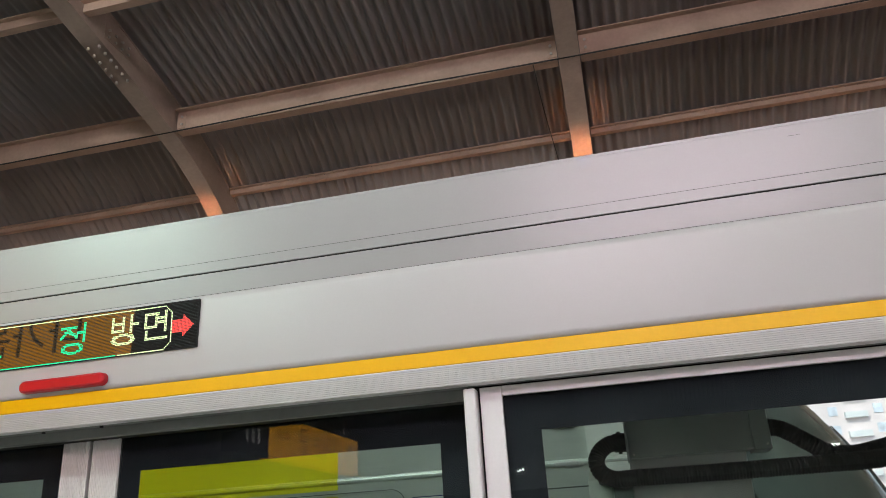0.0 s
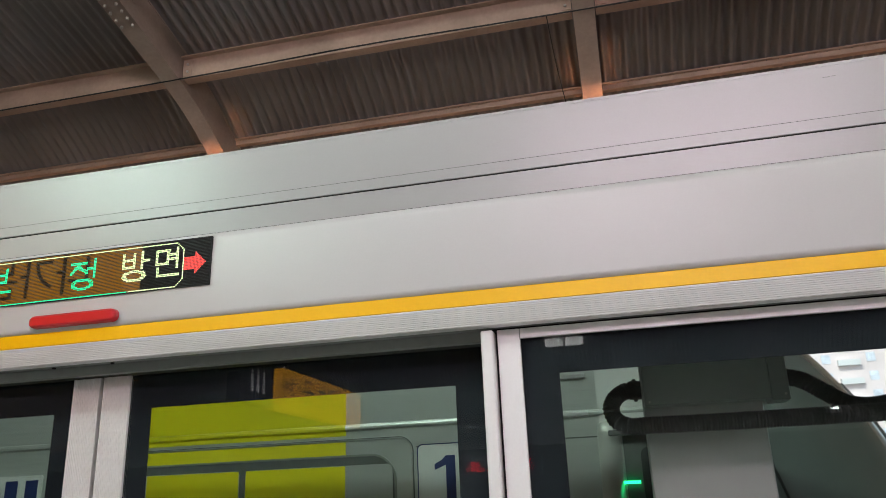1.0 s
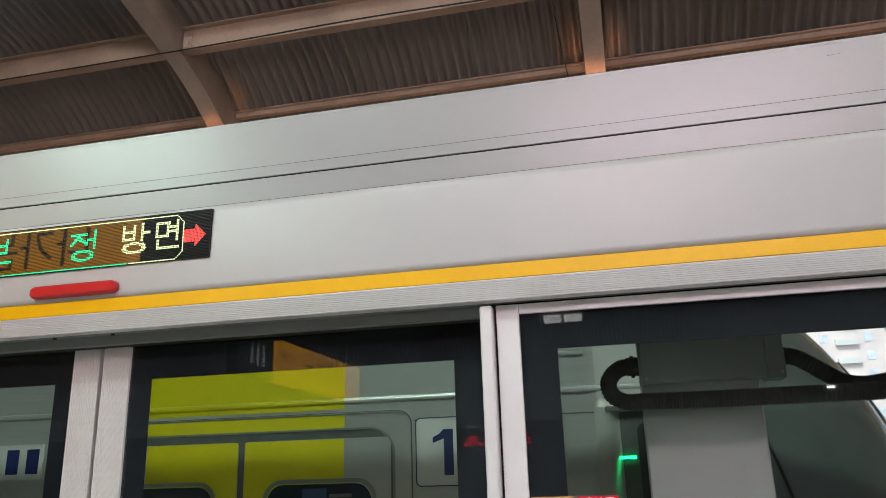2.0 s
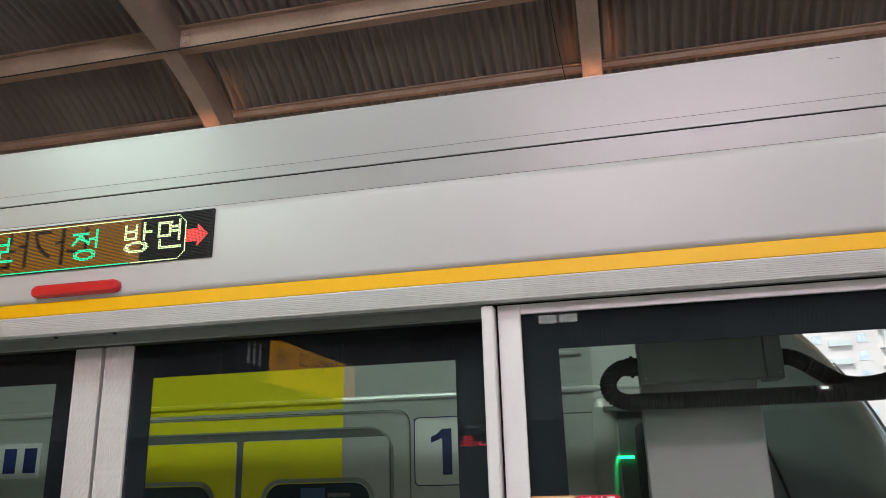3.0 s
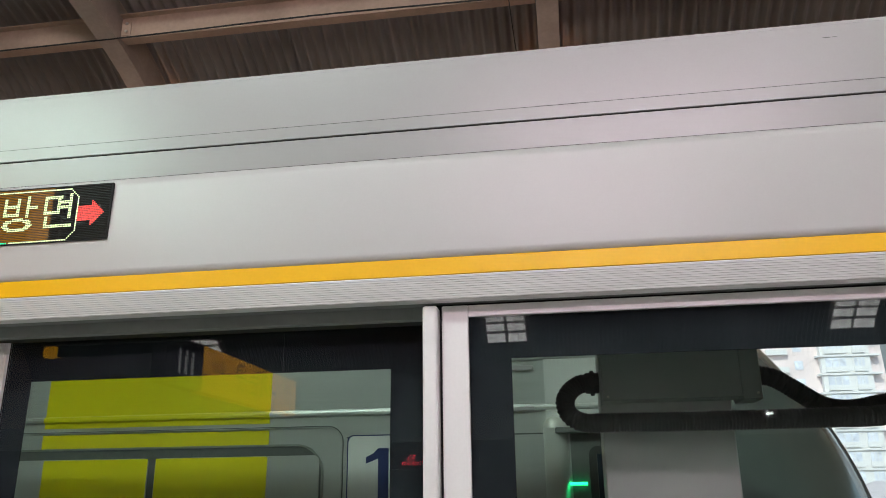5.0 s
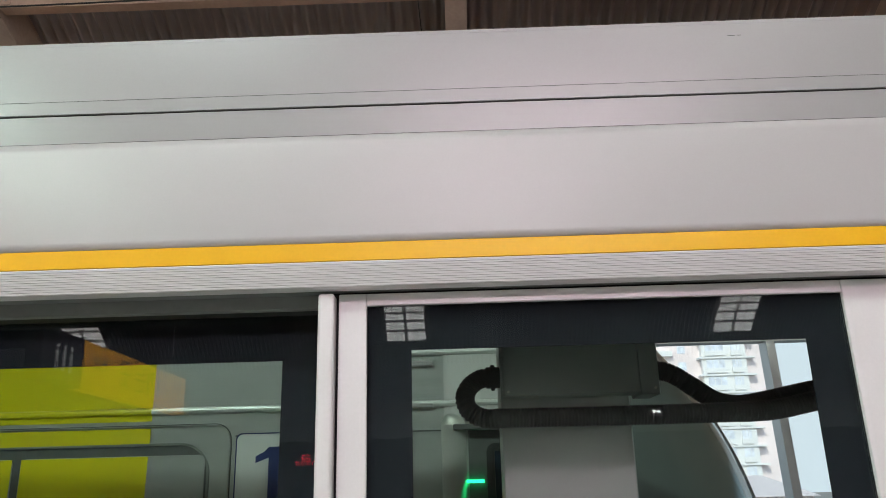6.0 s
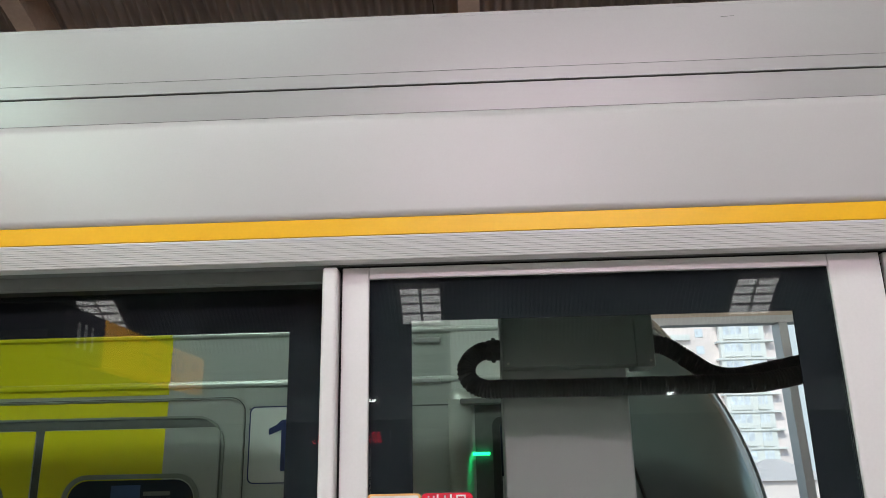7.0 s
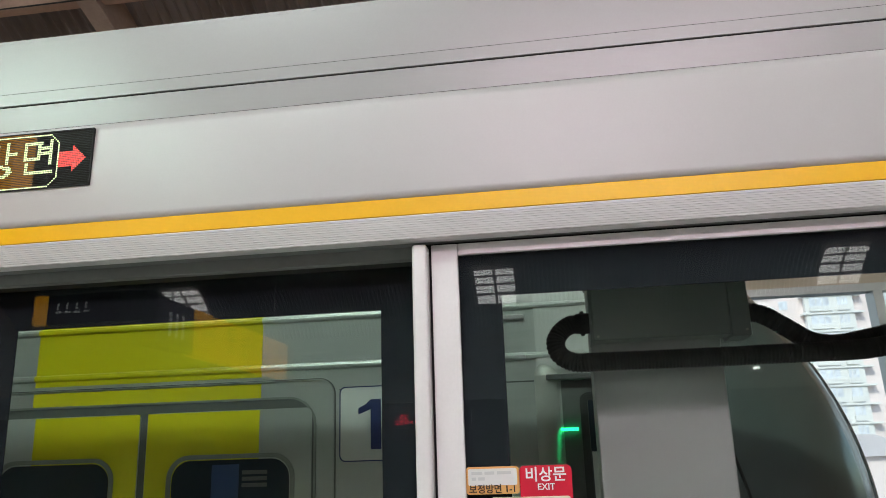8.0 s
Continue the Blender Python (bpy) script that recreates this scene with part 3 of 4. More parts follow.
green, pale, red = set(), set(), set()
glyph_bo(green, -172, 3)
glyph_jeong(green, -105, 2)
glyph_bang(pale, -65, 4)
glyph_myeon(pale, -40, 4)
stroke(pale, -185, 30, -24, 30, 1)
stroke(pale, -24, 30, -19, 25, 1)
stroke(pale, -19, 25, -19, 5, 1)
stroke(pale, -19, 5, -24, 0, 1)
stroke(green, -185, 0, -60, 0, 1)
stroke(pale, -58, 0, -24, 0, 1)
for k in range(8):
    for v in range(-7 + k, 8 - k):
        red.add((-10 + k, 15 + v))
for k in range(8):
    for v in range(-4, 5):
        red.add((-18 + k, 15 + v))
flip = lambda cells: {(-c, r) for c, r in cells if c < 0}
verts, faces = [], []
for r in range(33):
    z = LZ0 + r * DOT
    box_v = [(LX0, HL - 0.0022, z - 0.0004), (LX1, HL - 0.0022, z - 0.0004), (LX1, HL - 0.0022, z + 0.0004), (LX0, HL - 0.0022, z + 0.0004), (LX0, HL - 0.001, z + 0.0004), (LX1, HL - 0.001, z + 0.0004), (LX1, HL - 0.001, z - 0.0004), (LX0, HL - 0.001, z - 0.0004)]
    i = len(verts)
    verts += box_v
    faces += [(i, i + 1, i + 2, i + 3), (i + 3, i + 2, i + 5, i + 4), (i, i + 7, i + 6, i + 1)]
me = bpy.data.meshes.new("louvre")
me.from_pydata(verts, [], faces)
me.materials.append(M_LOUVRE)
louvre = new("louvre", me)
louvre.parent = disp
tagged(louvre, "fine dark shading louvres", kind="stuff")
dots("green_letters", flip(green), M_LED_G, "lit green dots")
dots("pale_letters", flip(pale), M_LED_W, "lit pale yellow dots")
dots("red_arrow", flip(red), M_LED_R, "lit red arrow of dots")

# door lamp bar
bm = bmesh.new()
prof = [(HL - 0.001, 2.2005 - 0.017), (HL - 0.017, 2.2005 - 0.0155), (HL - 0.022, 2.2005 - 0.011), (HL - 0.022, 2.2005 + 0.010), (HL - 0.017, 2.2005 + 0.0155), (HL - 0.001, 2.2005 + 0.017)]
bar = thing("door_lamp", "red plastic door warning lamp bar on the header", "lamp")
STEPS = (-1, -0.99, -0.97, -0.93, -0.88, -0.6, 0, 0.6, 0.88, 0.93, 0.97, 0.99, 1)
for u in STEPS:
    f = 1.0 if abs(u) < 0.88 else math.sqrt(max(1 - ((abs(u) - 0.88) / 0.125) ** 2, 0.05))
    x = -1.0760 + 0.1305 * u
    for y, z in prof:
        bm.verts.new((x, HL - (HL - y) * (0.55 + 0.45 * f), 2.2131 + 1.0 * (z - 2.2005) * f))
bm.verts.ensure_lookup_table()
n = len(prof)
for k in range(12):
    for i in range(n - 1):
        bm.faces.new((bm.verts[k * n + i], bm.verts[k * n + i + 1], bm.verts[k * n + n + i + 1], bm.verts[k * n + n + i]))
bm.faces.new([bm.verts[i] for i in range(n)])
bm.faces.new([bm.verts[12 * n + i] for i in range(n)][::-1])
part("cover", bm, M_RED, bar, smooth=False)

# stickers on the emergency door
YS = YD + 0.0055
st = thing("exit_sticker", "red emergency exit sticker with white letters on glass", "sticker")
part("red_field", rounded(0.187, 0.281, 1.575, 1.667, 0.009, YS, YS + 0.001), M_STICK_R, st)
part("cream_field", rounded(0.132, 0.277, 1.46, 1.613, 0.006, YS - 0.0006, YS - 0.0001), M_STICK_C, st)
front = lambda x, y, z: pose(x, y, z, 90, 0, 0)
lettering("letters", "비상문", 0.0275, front(0.234, YS - 0.0008, 1.6495), M_WHITE, st, 0.0003)
lettering("letters", "EXIT", 0.0155, front(0.234, YS - 0.0008, 1.629), M_WHITE, st, 0.0003)
st2 = thing("platform_sticker", "orange and white platform door sticker with black letters", "sticker")
part("orange_field", rounded(0.0885, 0.186, 1.6185, 1.667, 0.006, YS, YS + 0.001), M_STICK_O, st2)
part("white_field", rounded(0.0925, 0.182, 1.634, 1.6635, 0.003, YS - 0.0006, YS - 0.0001), M_STICK_W, st2)
for k, (xa, w) in enumerate(((0.099, 0.02), (0.123, 0.018), (0.146, 0.026), (0.099, 0.008), (0.111, 0.012))):
    zz = 1.653 if k < 3 else 1.643
    part("raised_mark", box(xa, xa + w, YS - 0.0011, YS - 0.0005, zz, zz + 0.0055), M_LAMPBODY, st2)
lettering("letters", "보정방면 1-1", 0.0165, front(0.137, YS - 0.0008, 1.6268), M_INK, st2, 0.0003)


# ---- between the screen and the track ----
# post, box and hoses are scaled about the camera to keep their outline
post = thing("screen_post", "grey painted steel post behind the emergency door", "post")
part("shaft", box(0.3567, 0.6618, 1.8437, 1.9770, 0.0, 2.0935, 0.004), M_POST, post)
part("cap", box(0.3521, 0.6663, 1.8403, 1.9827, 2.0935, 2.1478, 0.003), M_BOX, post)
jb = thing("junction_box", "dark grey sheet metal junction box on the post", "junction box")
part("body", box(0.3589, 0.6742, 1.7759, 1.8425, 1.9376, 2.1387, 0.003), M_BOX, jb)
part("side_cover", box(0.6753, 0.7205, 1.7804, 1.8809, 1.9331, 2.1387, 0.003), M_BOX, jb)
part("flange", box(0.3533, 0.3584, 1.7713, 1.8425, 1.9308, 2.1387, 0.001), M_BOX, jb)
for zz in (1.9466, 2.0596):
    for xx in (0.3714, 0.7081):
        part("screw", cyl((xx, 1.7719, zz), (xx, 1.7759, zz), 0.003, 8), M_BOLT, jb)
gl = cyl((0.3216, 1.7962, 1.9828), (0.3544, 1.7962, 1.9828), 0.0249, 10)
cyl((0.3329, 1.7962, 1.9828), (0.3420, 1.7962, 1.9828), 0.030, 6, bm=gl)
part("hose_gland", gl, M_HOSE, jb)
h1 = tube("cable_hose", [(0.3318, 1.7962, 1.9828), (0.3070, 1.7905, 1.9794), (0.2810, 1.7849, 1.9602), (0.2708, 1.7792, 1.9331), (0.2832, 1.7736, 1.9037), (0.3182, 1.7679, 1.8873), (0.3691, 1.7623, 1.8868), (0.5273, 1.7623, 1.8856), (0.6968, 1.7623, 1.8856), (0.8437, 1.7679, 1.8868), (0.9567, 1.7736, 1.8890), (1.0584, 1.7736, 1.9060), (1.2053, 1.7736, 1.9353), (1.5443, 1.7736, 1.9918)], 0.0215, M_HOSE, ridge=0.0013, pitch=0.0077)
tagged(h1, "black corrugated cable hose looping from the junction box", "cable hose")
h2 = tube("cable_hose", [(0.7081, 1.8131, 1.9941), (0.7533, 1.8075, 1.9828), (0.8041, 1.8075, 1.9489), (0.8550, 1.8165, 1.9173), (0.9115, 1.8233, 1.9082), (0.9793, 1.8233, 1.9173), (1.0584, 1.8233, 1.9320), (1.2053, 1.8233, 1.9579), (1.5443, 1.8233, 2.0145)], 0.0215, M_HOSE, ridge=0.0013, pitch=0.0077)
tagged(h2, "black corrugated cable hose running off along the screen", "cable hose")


# ---- the train ----
TY = 2.70
train = thing("train_car", "stainless steel metro car with yellow door livery, standing at the platform", "train", (0, 0, 0.022))
# side shell with openings kept simple: a profile with raised beads, between the ends
prof = [(TY, -0.9), (TY, 1.985), (TY - 0.010, 1.990), (TY - 0.012, 1.998), (TY - 0.010, 2.006), (TY, 2.011), (TY, 2.165), (TY - 0.010, 2.170), (TY - 0.012, 2.178), (TY - 0.010, 2.186), (TY, 2.191), (TY, 2.26)]
for k in range(1, 9):
    a = radians(90 * k / 8)
    prof.append((TY + 0.4 * (1 - math.cos(a)), 2.26 + 0.34 * math.sin(a)))
prof += [(TY + 2.7, 2.6), (TY + 3.1, 2.26), (TY + 3.1, -0.9)]
NX = 0.45
bmb = extrude_x(prof, -13.5, NX)
part("body", bmb, M_STAINLESS, train)

DC = -1.2715   # middle of the door


# the yellow film follows the beads
film = extrude_x([(y - 0.0015, z) for y, z in prof[1:11] if z > 1.96] + [(TY - 0.0015, 2.26), (TY + 0.004, 2.26), (TY + 0.004, 1.965), (TY - 0.0015, 1.965)], DC - 0.467, DC + 0.454)
part("livery_film", film, M_YELLOW, train, "yellow livery film")
# door portal: a raised rounded frame, the leaves inside
part("door_portal", rounded_ring(DC - 0.740, DC + 0.740, -0.2, 1.952, 0.06, 0.003, TY - 0.004, TY + 0.01), M_SEAL_SHADE, train)
part("portal_lip", rounded_ring(DC - 0.7355, DC + 0.7355, -0.2, 1.9485, 0.0565, 0.0025, TY - 0.007, TY + 0.01), M_STAINLESS, train)
part("portal_panel", box(DC - 0.467, DC + 0.454, TY - 0.004, TY + 0.002, 1.888, 1.940), M_YELLOW, train)
# flat plate; the shade of the door recess is put into its grey
part("door_recess_shade", rounded(DC - 0.665, DC + 0.665, -0.2, 1.886, 0.10, TY - 0.003, TY + 0.004), M_SEAL_SHADE, train, "flat grey plate, coloured for the shaded recess round the doors")
for s in (-1, 1):
    x0, x1 = sorted((DC + s * 0.0145, DC + s * 0.652))
    door = part("door_leaf", rounded(x0, x1, -0.2, 1.848, 0.02, TY - 0.008, TY - 0.0032), M_STAINLESS, train, "train door leaf, partly yellow")
    f0, f1 = sorted((DC + s * 0.0165, DC + s * (0.454 if s > 0 else 0.445)))
    part("leaf_film", box(f0, f1, TY - 0.0092, TY - 0.0078, -0.2, 1.846), M_YELLOW, door, "yellow film")
    w0, w1 = sorted((DC + s * 0.105, DC + s * 0.592))
    part("window_seal", rounded_ring(w0, w1, 0.75, 1.692, 0.085, 0.016, TY - 0.016, TY - 0.009), M_RIM, door)
    part("window", rounded(w0 + 0.02, w1 - 0.02, 0.77, 1.672, 0.068, TY - 0.012, TY - 0.0095), M_TRAINGLASS, door, "dark window glass")
    if s > 0:
        blue_panel = part("window_blue_panel", box(w0 + 0.174, w0 + 0.278, TY - 0.0135, TY - 0.0125, 1.2, 1.655), M_BLUE_PANEL, door, "blue panel on the window")
        for k in range(3):
            part("bar", box(w0 + 0.29, w0 + 0.385, TY - 0.0135, TY - 0.0125, 1.575 + 0.022 * k, 1.589 + 0.022 * k), M_SEAL_SHADE, blue_panel)
part("inner_edge", rounded_ring(DC - 0.668, DC + 0.668, -0.2, 1.889, 0.105, 0.008, TY - 0.008, TY), M_RIM, train)

# number plates beside the door
pl = part("number_plate", rounded(-0.512, -0.268, 1.655, 1.912, 0.02, TY - 0.006, TY + 0.002), M_PLATE, train, "white plate with a blue numeral")
part("plate_border", rounded_ring(-0.516, -0.264, 1.651, 1.916, 0.022, 0.004, TY - 0.007, TY), M_BLUE, pl)
bm = box(-0.400, -0.362, TY - 0.0085, TY - 0.006, 1.692, 1.868)
v = [bm.verts.new(p) for p in ((-0.400, TY - 0.0085, 1.868), (-0.400, TY - 0.0085, 1.832), (-0.445, TY - 0.0085, 1.815), (-0.445, TY - 0.0085, 1.838), (-0.418, TY - 0.0085, 1.85))]
bm.faces.new(v)
part("numeral", bm, M_BLUE, pl)
pl2 = part("car_plate", rounded(-2.92, -2.242, 1.725, 1.876, 0.012, TY - 0.006, TY + 0.002), M_PLATE, train, "white plate with blue bars")
for k in range(5):
    part("bar", box(-2.325 - k * 0.105, -2.262 - k * 0.105, TY - 0.0085, TY - 0.006, 1.748, 1.855), M_BLUE, pl2)
# panel seams and small rain rails
for xs in (0.02, -0.09, -2.18):
    part("panel_seam", box(xs - 0.003, xs + 0.003, TY - 0.002, TY + 0.003, -0.5, 1.98), M_SEAL_SHADE, train)
part("panel_seam", box(-0.52, 0.2, TY - 0.002, TY + 0.003, 1.905, 1.910), M_SEAL_SHADE, train)
for zz in (1.985, 2.13):
    part("hinge", box(0.07, 0.17, TY - 0.014, TY + 0.002, zz, zz + 0.018, 0.005), M_POST, train)

# driver's side door, flush; its recess is only shade put into the grey
cd = part("cab_door", box(0.285, 0.50, TY - 0.003, TY + 0.004, -0.2, 1.905, 0.002), M_SEAL_SHADE, train, "flush cab door, its recess's shade put into the grey")
part("cab_window", rounded_ring(0.345, 0.62, 0.9, 1.86, 0.03, 0.028, TY - 0.016, TY - 0.003), M_DARK, cd)
part("cab_pane", box(0.373, 0.60, TY - 0.008, TY - 0.0045, 0.92, 1.835), M_TRAINGLASS, cd)
# pale strip painted in for daylight showing through the cab window
part("cab_daylight_strip", box(0.375, 0.392, TY - 0.011, TY - 0.0085, 1.28, 1.66), M_PLATE, cd)
verts, faces = [], []
NR, NH = 14, 10
for j in range(NH + 3):
    if j < 2:
        z, f = -0.2 + 2.12 * j, 1.0
    else:
        a = radians(90 * (j - 2) / NH)
        z, f = 1.92 + 0.045 * math.sin(a), max(math.cos(a), 0.02)
    for k in range(NR + 1):
        a = math.pi * k / NR
        verts.append((0.235 - 0.042 * f * math.cos(a) - 0.01 * (1 - f), TY - 0.001 - 0.030 * f * math.sin(a), z))
for j in range(NH + 2):
    for k in range(NR):
        a = j * (NR + 1) + k
        faces.append((a, a + 1, a + NR + 2, a + NR + 1))
me = bpy.data.meshes.new("grab_rail")
me.from_pydata(verts, [], faces)
me.materials.append(M_STAINLESS)
for q in me.polygons:
    q.use_smooth = True
rail = new("grab_rail", me)
rail.parent = train
me.materials[0] = M_RAIL
rail["label"] = "polished vertical rail with rounded top"
part("cab_side_panel", rounded(0.205, 0.449, 1.945, 2.255, 0.012, TY - 0.006, TY + 0.002), M_PLATE, train, "pale panel above the cab door")
part("rain_gutter", box(0.235, 0.62, TY - 0.04, TY - 0.001, 1.905, 1.925, 0.004), M_SEAL_SHADE, train)
part("door_light", box(0.275, 0.335, TY - 0.018, TY - 0.004, 1.731, 1.742), M_GREEN, cd, "green indicator light")


# cab front: leaning, rounded in plan
def front_x(z):
    return 1.47 - 0.42 * (max(z - 1.3, 0) / 1.0) ** 2.2


verts, faces = [], []
NZ, NA = 40, 36
for i in range(NZ + 1):
    z = -0.9 + 3.5 * i / NZ
    inset = 0.0 if z < 2.2 else 0.35 * ((z - 2.2) / 0.4) ** 2
    xf = front_x(z)
    for k in range(NA + 1):
        u = k / NA
        if u < 0.4:
            a = radians(90 * u / 0.4)
            x, y = NX + (xf - NX) * math.sin(a), TY + inset + 0.62 * (1 - math.cos(a))
        elif u > 0.6:
            a = radians(90 * (1 - u) / 0.4)
            x, y = NX + (xf - NX) * math.sin(a), TY + 3.1 - inset - 0.62 * (1 - math.cos(a))
        else:
            f = (u - 0.4) / 0.2
            x, y = xf + 0.06 * math.sin(math.pi * f), TY + inset + 0.62 + (3.1 - 2 * inset - 1.24) * f
        verts.append((x, y, z))
for i in range(NZ):
    for k in range(NA):
        a = i * (NA + 1) + k
        faces.append((a, a + 1, a + NA + 2, a + NA + 1))
faces.append(tuple(NZ * (NA + 1) + k for k in range(NA + 1)))
me = bpy.data.meshes.new("cab_front")
me.from_pydata(verts, [], faces)
me.materials.append(M_NOSE)
for p in me.polygons:
    p.use_smooth = True
nose = new("cab_front", me)
nose.parent = train
nose["label"] = "dark glossy sloping cab front"


def nose_point(u, z):
    a = radians(90 * u / 0.4)
    return NX + (front_x(z) - NX) * math.sin(a), TY - 0.002 + 0.62 * (1 - math.cos(a)), z


seam = tube("windscreen_seal", [nose_point(0.142 - 0.05 * k / 7, 1.0 + 0.13 * k) for k in range(8)], 0.006, M_DARK, train, n=8)
seam["label"] = "black rubber seal along the cab front"
edge = tube("windscreen_trim", [nose_point(0.350, 1.0 + 0.1 * k) for k in range(12)], 0.009, M_WIPER, train, n=8)
edge["label"] = "bright metal trim at the windscreen's edge"


# ---- outside ----
tower = thing("apartment_tower", "tall pink and white apartment tower with rows of windows, paled for haze", "building", (-0.7, 0, 2.2))
BY = 130.0
part("wall", box(18.0, 53.0, BY, BY + 14, -9.0, 62), M_TOWER_P_HAZED, tower)
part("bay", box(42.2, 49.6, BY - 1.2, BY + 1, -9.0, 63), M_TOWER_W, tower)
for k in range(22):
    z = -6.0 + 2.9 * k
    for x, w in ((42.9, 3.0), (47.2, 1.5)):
        wd = part("window", box(x, x + w, BY - 1.32, BY - 1.1, z, z + 1.7), M_TOWER_G_HAZED, tower)
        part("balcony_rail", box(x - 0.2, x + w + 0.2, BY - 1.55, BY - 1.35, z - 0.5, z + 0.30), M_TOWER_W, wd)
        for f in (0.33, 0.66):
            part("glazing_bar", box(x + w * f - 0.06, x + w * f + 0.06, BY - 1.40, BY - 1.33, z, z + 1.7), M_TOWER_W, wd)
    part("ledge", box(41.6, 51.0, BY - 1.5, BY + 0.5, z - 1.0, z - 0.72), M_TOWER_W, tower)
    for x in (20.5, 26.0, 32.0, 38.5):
        part("window", box(x, x + 1.3, BY - 0.12, BY + 0.1, z + 0.2, z + 1.6), M_TOWER_G_HAZED, tower)
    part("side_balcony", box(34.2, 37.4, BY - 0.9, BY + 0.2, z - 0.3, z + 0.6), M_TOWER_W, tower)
house = thing("house", "low house with a pitched roof, haze put into its colours", "building", (-0.6, 0, 1.7))
part("wall", box(31.0, 41.0, 92, 100, -9.0, -1.9), M_TOWER_P_HAZED, house)
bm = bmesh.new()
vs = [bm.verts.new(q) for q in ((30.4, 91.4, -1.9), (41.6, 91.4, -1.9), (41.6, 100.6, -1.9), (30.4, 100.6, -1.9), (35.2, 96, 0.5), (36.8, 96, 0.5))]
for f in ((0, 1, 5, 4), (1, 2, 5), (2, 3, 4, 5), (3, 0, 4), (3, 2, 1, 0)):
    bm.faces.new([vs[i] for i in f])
part("roof", bm, M_SLATE_HAZED, house)


solo("backdrop", box(-600, 900, 620, 622, -9.0, 420), M_HAZE, "pale hazy daylight sky far behind the tower", "sky", kind="structure")


# ---- behind the camera ----
def exit_sign(name, place, turn, w, h, label):
    ob = thing(name, label, "sign")
    ob.matrix_world = pose(*place, 0, 0, turn)
    part("housing", box(-w / 2, w / 2, -0.06, 0.06, 0, h, 0.006), M_SIGN_O, ob)
    return ob


def sign_text(ob, text, size, x, z, m=M_INK):
    cu = bpy.data.curves.new("letters", "FONT")
    cu.body, cu.size, cu.align_x, cu.align_y, cu.extrude = text, size, "CENTER", "CENTER", 0.001
    cu.materials.append(m)
    t = new("letters", cu)
    t.parent = ob
    t.matrix_basis = pose(x, -0.0625, z, 90, 0, 0)
    return t


s1 = exit_sign("exit_sign", (-2.87, -4.40, 2.58), 90, 2.40, 0.40, "orange lit exit sign hanging over the platform")
sign_text(s1, "\u2191", 0.32, -0.92, 0.20)
sign_text(s1, "나가는 곳", 0.29, -0.04, 0.21)
sign_text(s1, "Exit", 0.17, 0.90, 0.25)
part("pictogram_field", box(1.201, 1.85, -0.06, 0.06, 0.0, 0.40, 0.004), M_SIGN_K, s1, "black field with white pictogram bars")
for k in range(3):
    part("bar", box(1.38 + 0.11 * k, 1.425 + 0.11 * k, -0.064, -0.0605, 0.10, 0.25), M_SIGN_W, s1)
    part("bar", box(1.386 + 0.11 * k, 1.419 + 0.11 * k, -0.064, -0.0605, 0.265, 0.30), M_SIGN_W, s1)
for xx in (-0.9, 1.5):
    part("hanger", cyl((xx, 0, 0.40), (xx, 0, rib_z(-4.40) + 0.42 - 2.58), 0.007, 8), M_LAMPBODY, s1)
s2 = exit_sign("exit_sign", (-2.85, 0.28, 2.60), 0, 2.3, 0.42, "orange lit exit sign facing the screen doors")
s2.matrix_world = pose(-2.85, 0.28, 2.54, 0, 0, 180)
sign_text(s2, "나가는 곳", 0.20, -0.60, 0.16)
for xx in (-0.9, 0.9):
    part("hanger", cyl((xx, 0, 0.42), (xx, 0, rib_z(0.28) + 0.42 - 2.54), 0.006, 8), M_LAMPBODY, s2)

gs = thing("guide_sign", "black hanging guide sign with white bars and orange end", "sign")
part("housing", box(-6.22, -4.75, -6.06, -5.96, 3.46, 3.86, 0.006), M_SIGN_K, gs)
part("orange_field", box(-6.42, -6.2205, -6.06, -5.96, 3.46, 3.86, 0.006), M_SIGN_O, gs)
for k in range(4):
    part("bar", box(-6.10 + 0.13 * k, -6.02 + 0.13 * k, -5.96, -5.956, 3.60, 3.63), M_SIGN_W, gs)
    part("bar", box(-6.08 + 0.13 * k, -6.055 + 0.13 * k, -5.96, -5.956, 3.65, 3.74), M_SIGN_W, gs)
for xx in (-6.3, -5.0):
    part("hanger", cyl((xx, -6.01, 3.86), (xx, -6.01, rib_z(-6.01) + 0.42), 0.007, 8), M_LAMPBODY, gs)

# lines of fluorescent lamps under the roof; both at +x are added fill
for i, (x, y, z, watts) in enumerate([(-6.2, -1.05, 3.86, 20), (-2.75, -1.05, 3.86, 36), (1.9, -0.3, 4.35, 8), (5.9, -0.3, 4.35, 3)]):
    lampo = thing("platform_lamp", "white fluorescent lamp hanging over the platform, lit", "lamp", group="platform lamps")
    part("reflector", box(x - 0.65, x + 0.65, y - 0.03, y + 0.03, z + 0.03, z + 0.09, 0.01), M_LAMPBODY, lampo)
    part("tube", cyl((x - 0.6, y, z), (x + 0.6, y, z), 0.025, 10), M_TUBE, lampo)
    for xx in (-0.5, 0.5):
        part("hanger", cyl((x + xx, y, z + 0.08), (x + xx, y, rib_z(y) + 0.43), 0.005, 6), M_LAMPBODY, lampo)
    area_lamp("lamp_light", (x, y, z - 0.04), (x, y + 0.9, 0), 1.2, 0.15, watts, (0.66, 1.0, 0.82) if x < 0 else (1.0, 0.93, 0.93))
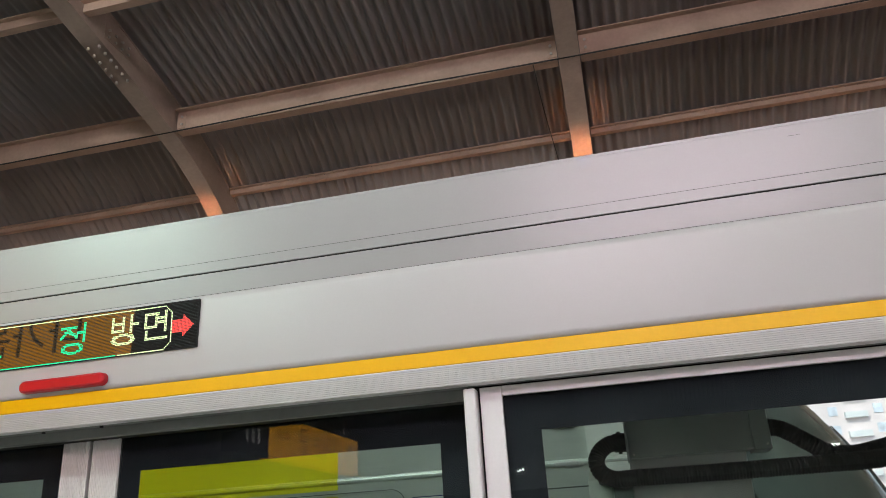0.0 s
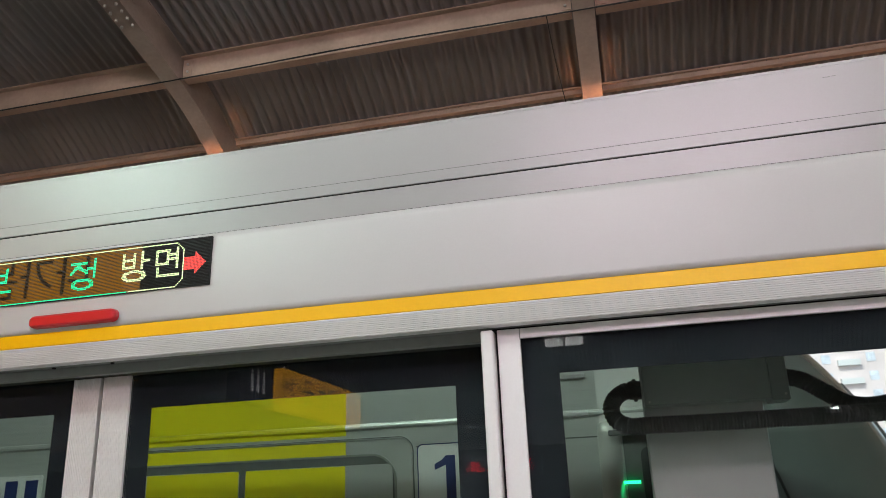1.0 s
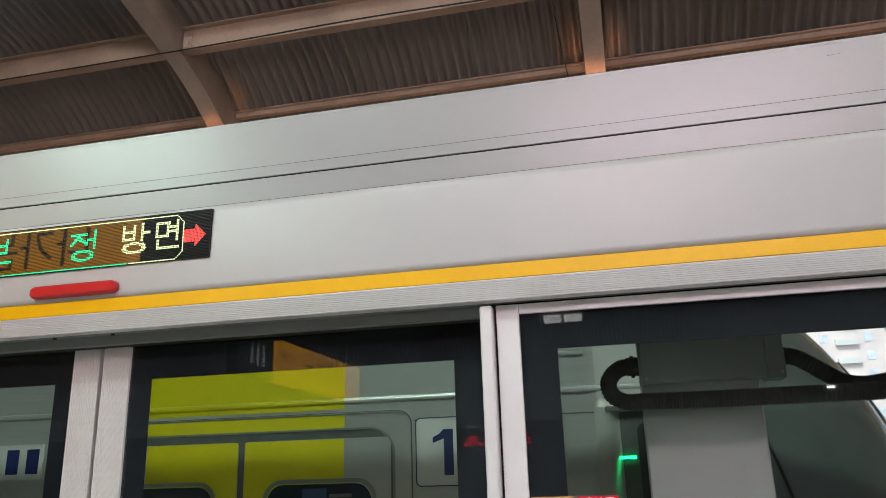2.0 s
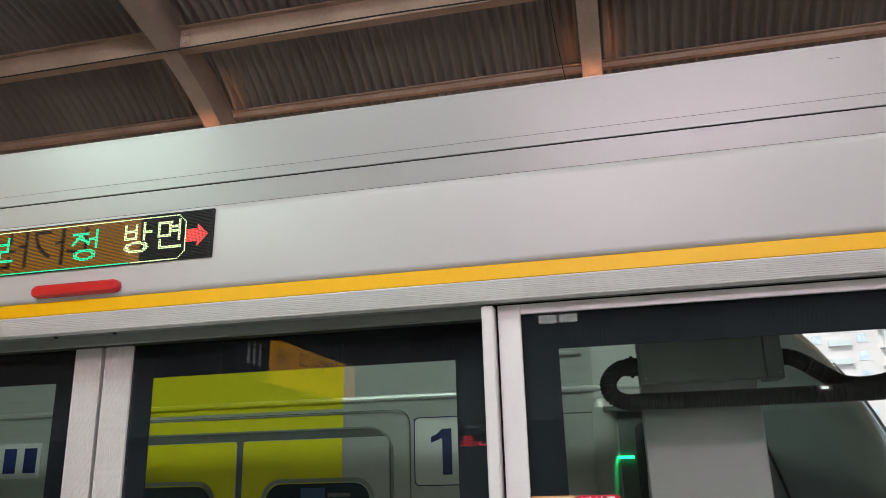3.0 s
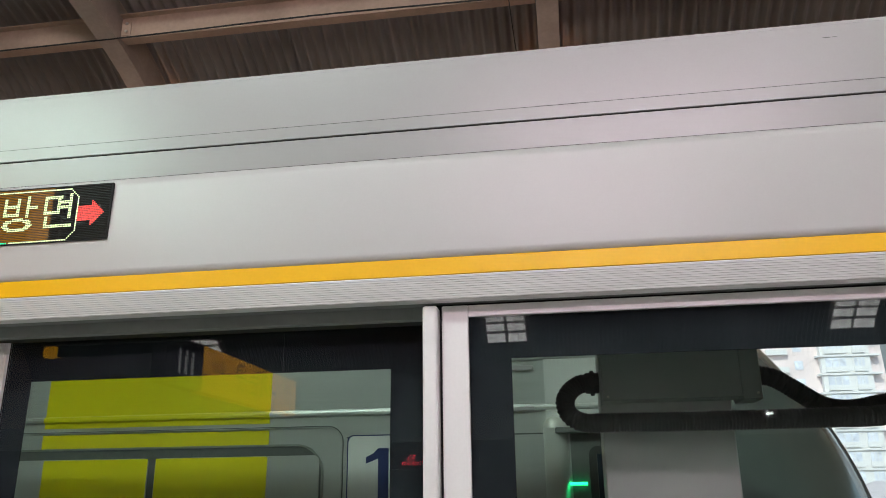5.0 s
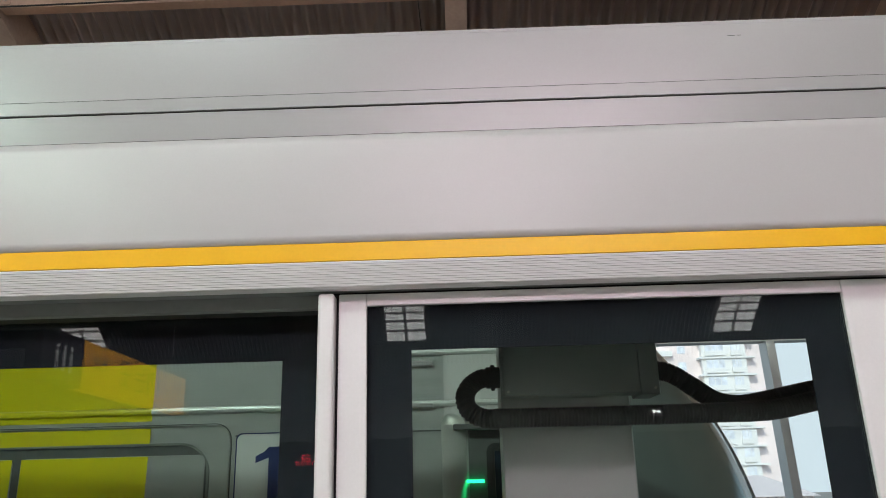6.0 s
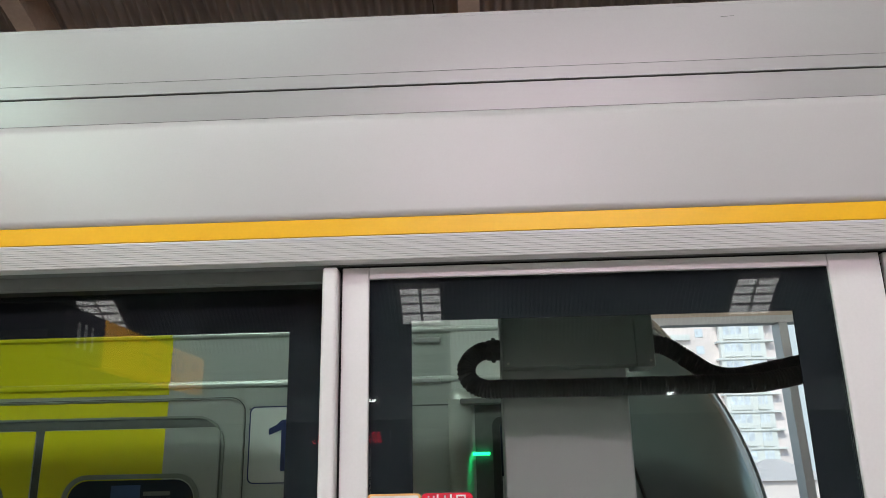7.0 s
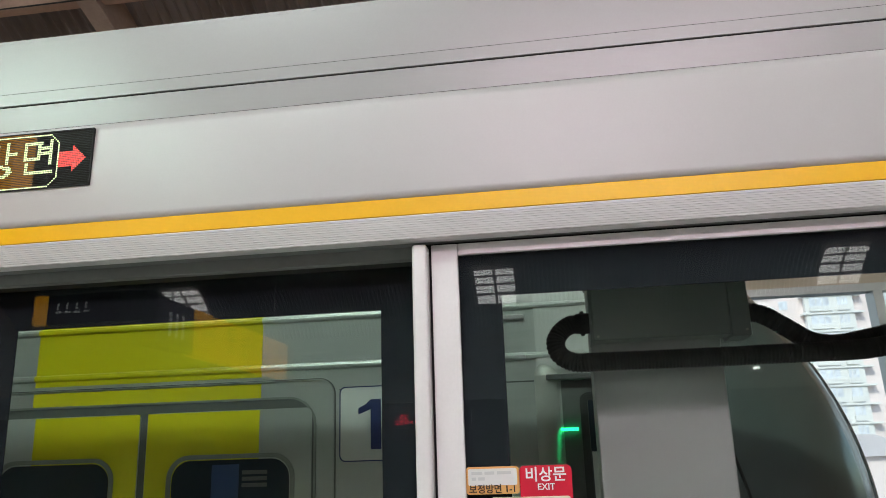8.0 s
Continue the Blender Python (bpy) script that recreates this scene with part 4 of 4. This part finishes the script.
# the screen along the far platform, with small bright lamps on its header
far = thing("far_screen", "dark platform screen along the far track", "platform screen")
part("header_beam", box(-13.9, 13.9, -9.4, -9.1, 2.48, 2.84, 0.01), M_SOFFIT, far)
part("lower_screen", box(-13.9, 13.9, -9.3, -9.2, 0.0, 2.48), M_DARK, far)
for x in (-1.30, 3.25):
    spot = thing("flood_lamp", "small white flood lamp on the far screen, lit", "lamp", group="flood lamps")
    part("case", box(x - 0.10, x + 0.10, -9.099, -9.0, 2.70, 2.82, 0.01), M_LAMPBODY, spot)
    part("lens", box(x - 0.05, x + 0.05, -9.0, -8.985, 2.742, 2.778), M_LENS, spot)
# train indicator with red letters
ind = thing("train_indicator", "black hanging train indicator with red lit bars", "display")
part("case", box(-1.76, -0.70, -6.1, -6.0, 1.98, 2.18, 0.006), M_SIGN_K, ind)
for z0, z1, row in ((2.085, 2.135, (-1.56, -1.50, -1.03, -0.97, -0.91, -0.85)), (2.025, 2.065, (-1.62, -1.56, -1.50, -1.44, -1.38, -1.32, -1.26, -1.02, -0.96, -0.90, -0.84))):
    for xx in row:
        part("bar", box(xx, xx + 0.042, -6.0, -5.995, z1 - 0.010, z1), M_IND_R, ind)
        part("bar", box(xx + 0.006, xx + 0.018, -6.0, -5.995, z0, z1 - 0.015), M_IND_R, ind)
        part("bar", box(xx + 0.026, xx + 0.042, -6.0, -5.995, z0, z0 + 0.012), M_IND_R, ind)
part("pole", cyl((-0.95, -6.05, 0.0), (-0.95, -6.05, 1.965), 0.03, 10), M_LAMPBODY, ind)
# unseen daylight sheets added in the roof over the platform, lighting header and train
for xc, yc, wide, deep, e, tint in ((1.7, -8.0, 4.6, 1.0, 545, (1.0, 0.765, 0.885)), (-2.4, -3.2, 2.4, 0.45, 295, (0.87, 1.0, 0.96))):
    lamp = thing("skylight", "unseen translucent daylight sheet added in the roof over the platform", "skylight", group="skylights", kind="structure")
    for c in range(3):
        sh = sheet(yc - deep / 2, yc + deep / 2, "pane", M_DIMSHEET, xc - 1.2 + c * 0.84, xc - 0.42 + c * 0.84, lift=0.36)
        sh.parent = lamp
    area_lamp("roof_light", (xc, yc, rib_z(yc) + 0.28), (xc, 1.4, 2.2), wide, deep, e, tint)
# added warm fill lamps, unseen over the track, one under each rib's end
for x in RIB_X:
    up = thing("rib_fill_lamp", "added unseen warm fill lamp under a roof rib, lit", "lamp", group="wall uplights")
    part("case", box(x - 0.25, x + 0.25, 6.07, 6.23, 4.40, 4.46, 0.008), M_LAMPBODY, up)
    part("diffuser", box(x - 0.22, x + 0.22, 6.09, 6.21, 4.4605, 4.472), M_WARM_FILL, up)
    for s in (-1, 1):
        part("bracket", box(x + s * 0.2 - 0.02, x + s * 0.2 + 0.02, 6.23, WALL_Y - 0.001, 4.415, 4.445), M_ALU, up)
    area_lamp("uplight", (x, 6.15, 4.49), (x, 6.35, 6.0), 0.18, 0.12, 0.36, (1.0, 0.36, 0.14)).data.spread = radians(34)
# unseen strips added between the ribs to redden the eave sheets
for i in range(len(RIB_X) - 1):
    x0, x1 = RIB_X[i] + 0.5, RIB_X[i + 1] - 0.5
    strip = thing("eave_fill_strip", "added unseen warm fill strip along the outer wall, lit", "lamp", group="wall strip lights")
    part("case", box(x0, x1, 6.60, 6.68, 4.40, 4.44, 0.006), M_LAMPBODY, strip)
    part("diffuser", box(x0 + 0.02, x1 - 0.02, 6.61, 6.67, 4.4405, 4.446), M_WARM_FILL, strip)
    for x in (x0 + 0.2, x1 - 0.2):
        part("bracket", box(x - 0.02, x + 0.02, 6.68, WALL_Y - 0.001, 4.405, 4.435), M_ALU, strip)
    area_lamp("eave_fill_light", ((x0 + x1) / 2, 6.64, 4.45), ((x0 + x1) / 2, 6.72, 6.0), x1 - x0, 0.05, 0.42, (1.0, 0.40, 0.22)).data.spread = radians(60)
# fill lamp added out of view along the platform, raking the roof sheets
low = thing("roof_fill_lamp", "added unseen white fill lamp on posts, raking the roof, lit", "lamp")
part("case", box(7.2, 12.8, -6.1, -5.9, 2.45, 2.52, 0.01), M_LAMPBODY, low)
part("diffuser", box(7.25, 12.75, -6.07, -5.93, 2.5205, 2.53), M_LAMPBODY, low)
for x in (7.6, 12.4):
    part("post", box(x - 0.03, x + 0.03, -6.03, -5.97, 0.0, 2.45), M_LAMPBODY, low)
area_lamp("roof_fill_light", (9.6, -6.0, 2.56), (7.6, -4.5, 6.0), 4.6, 0.15, 190, (1.0, 0.97, 0.93))
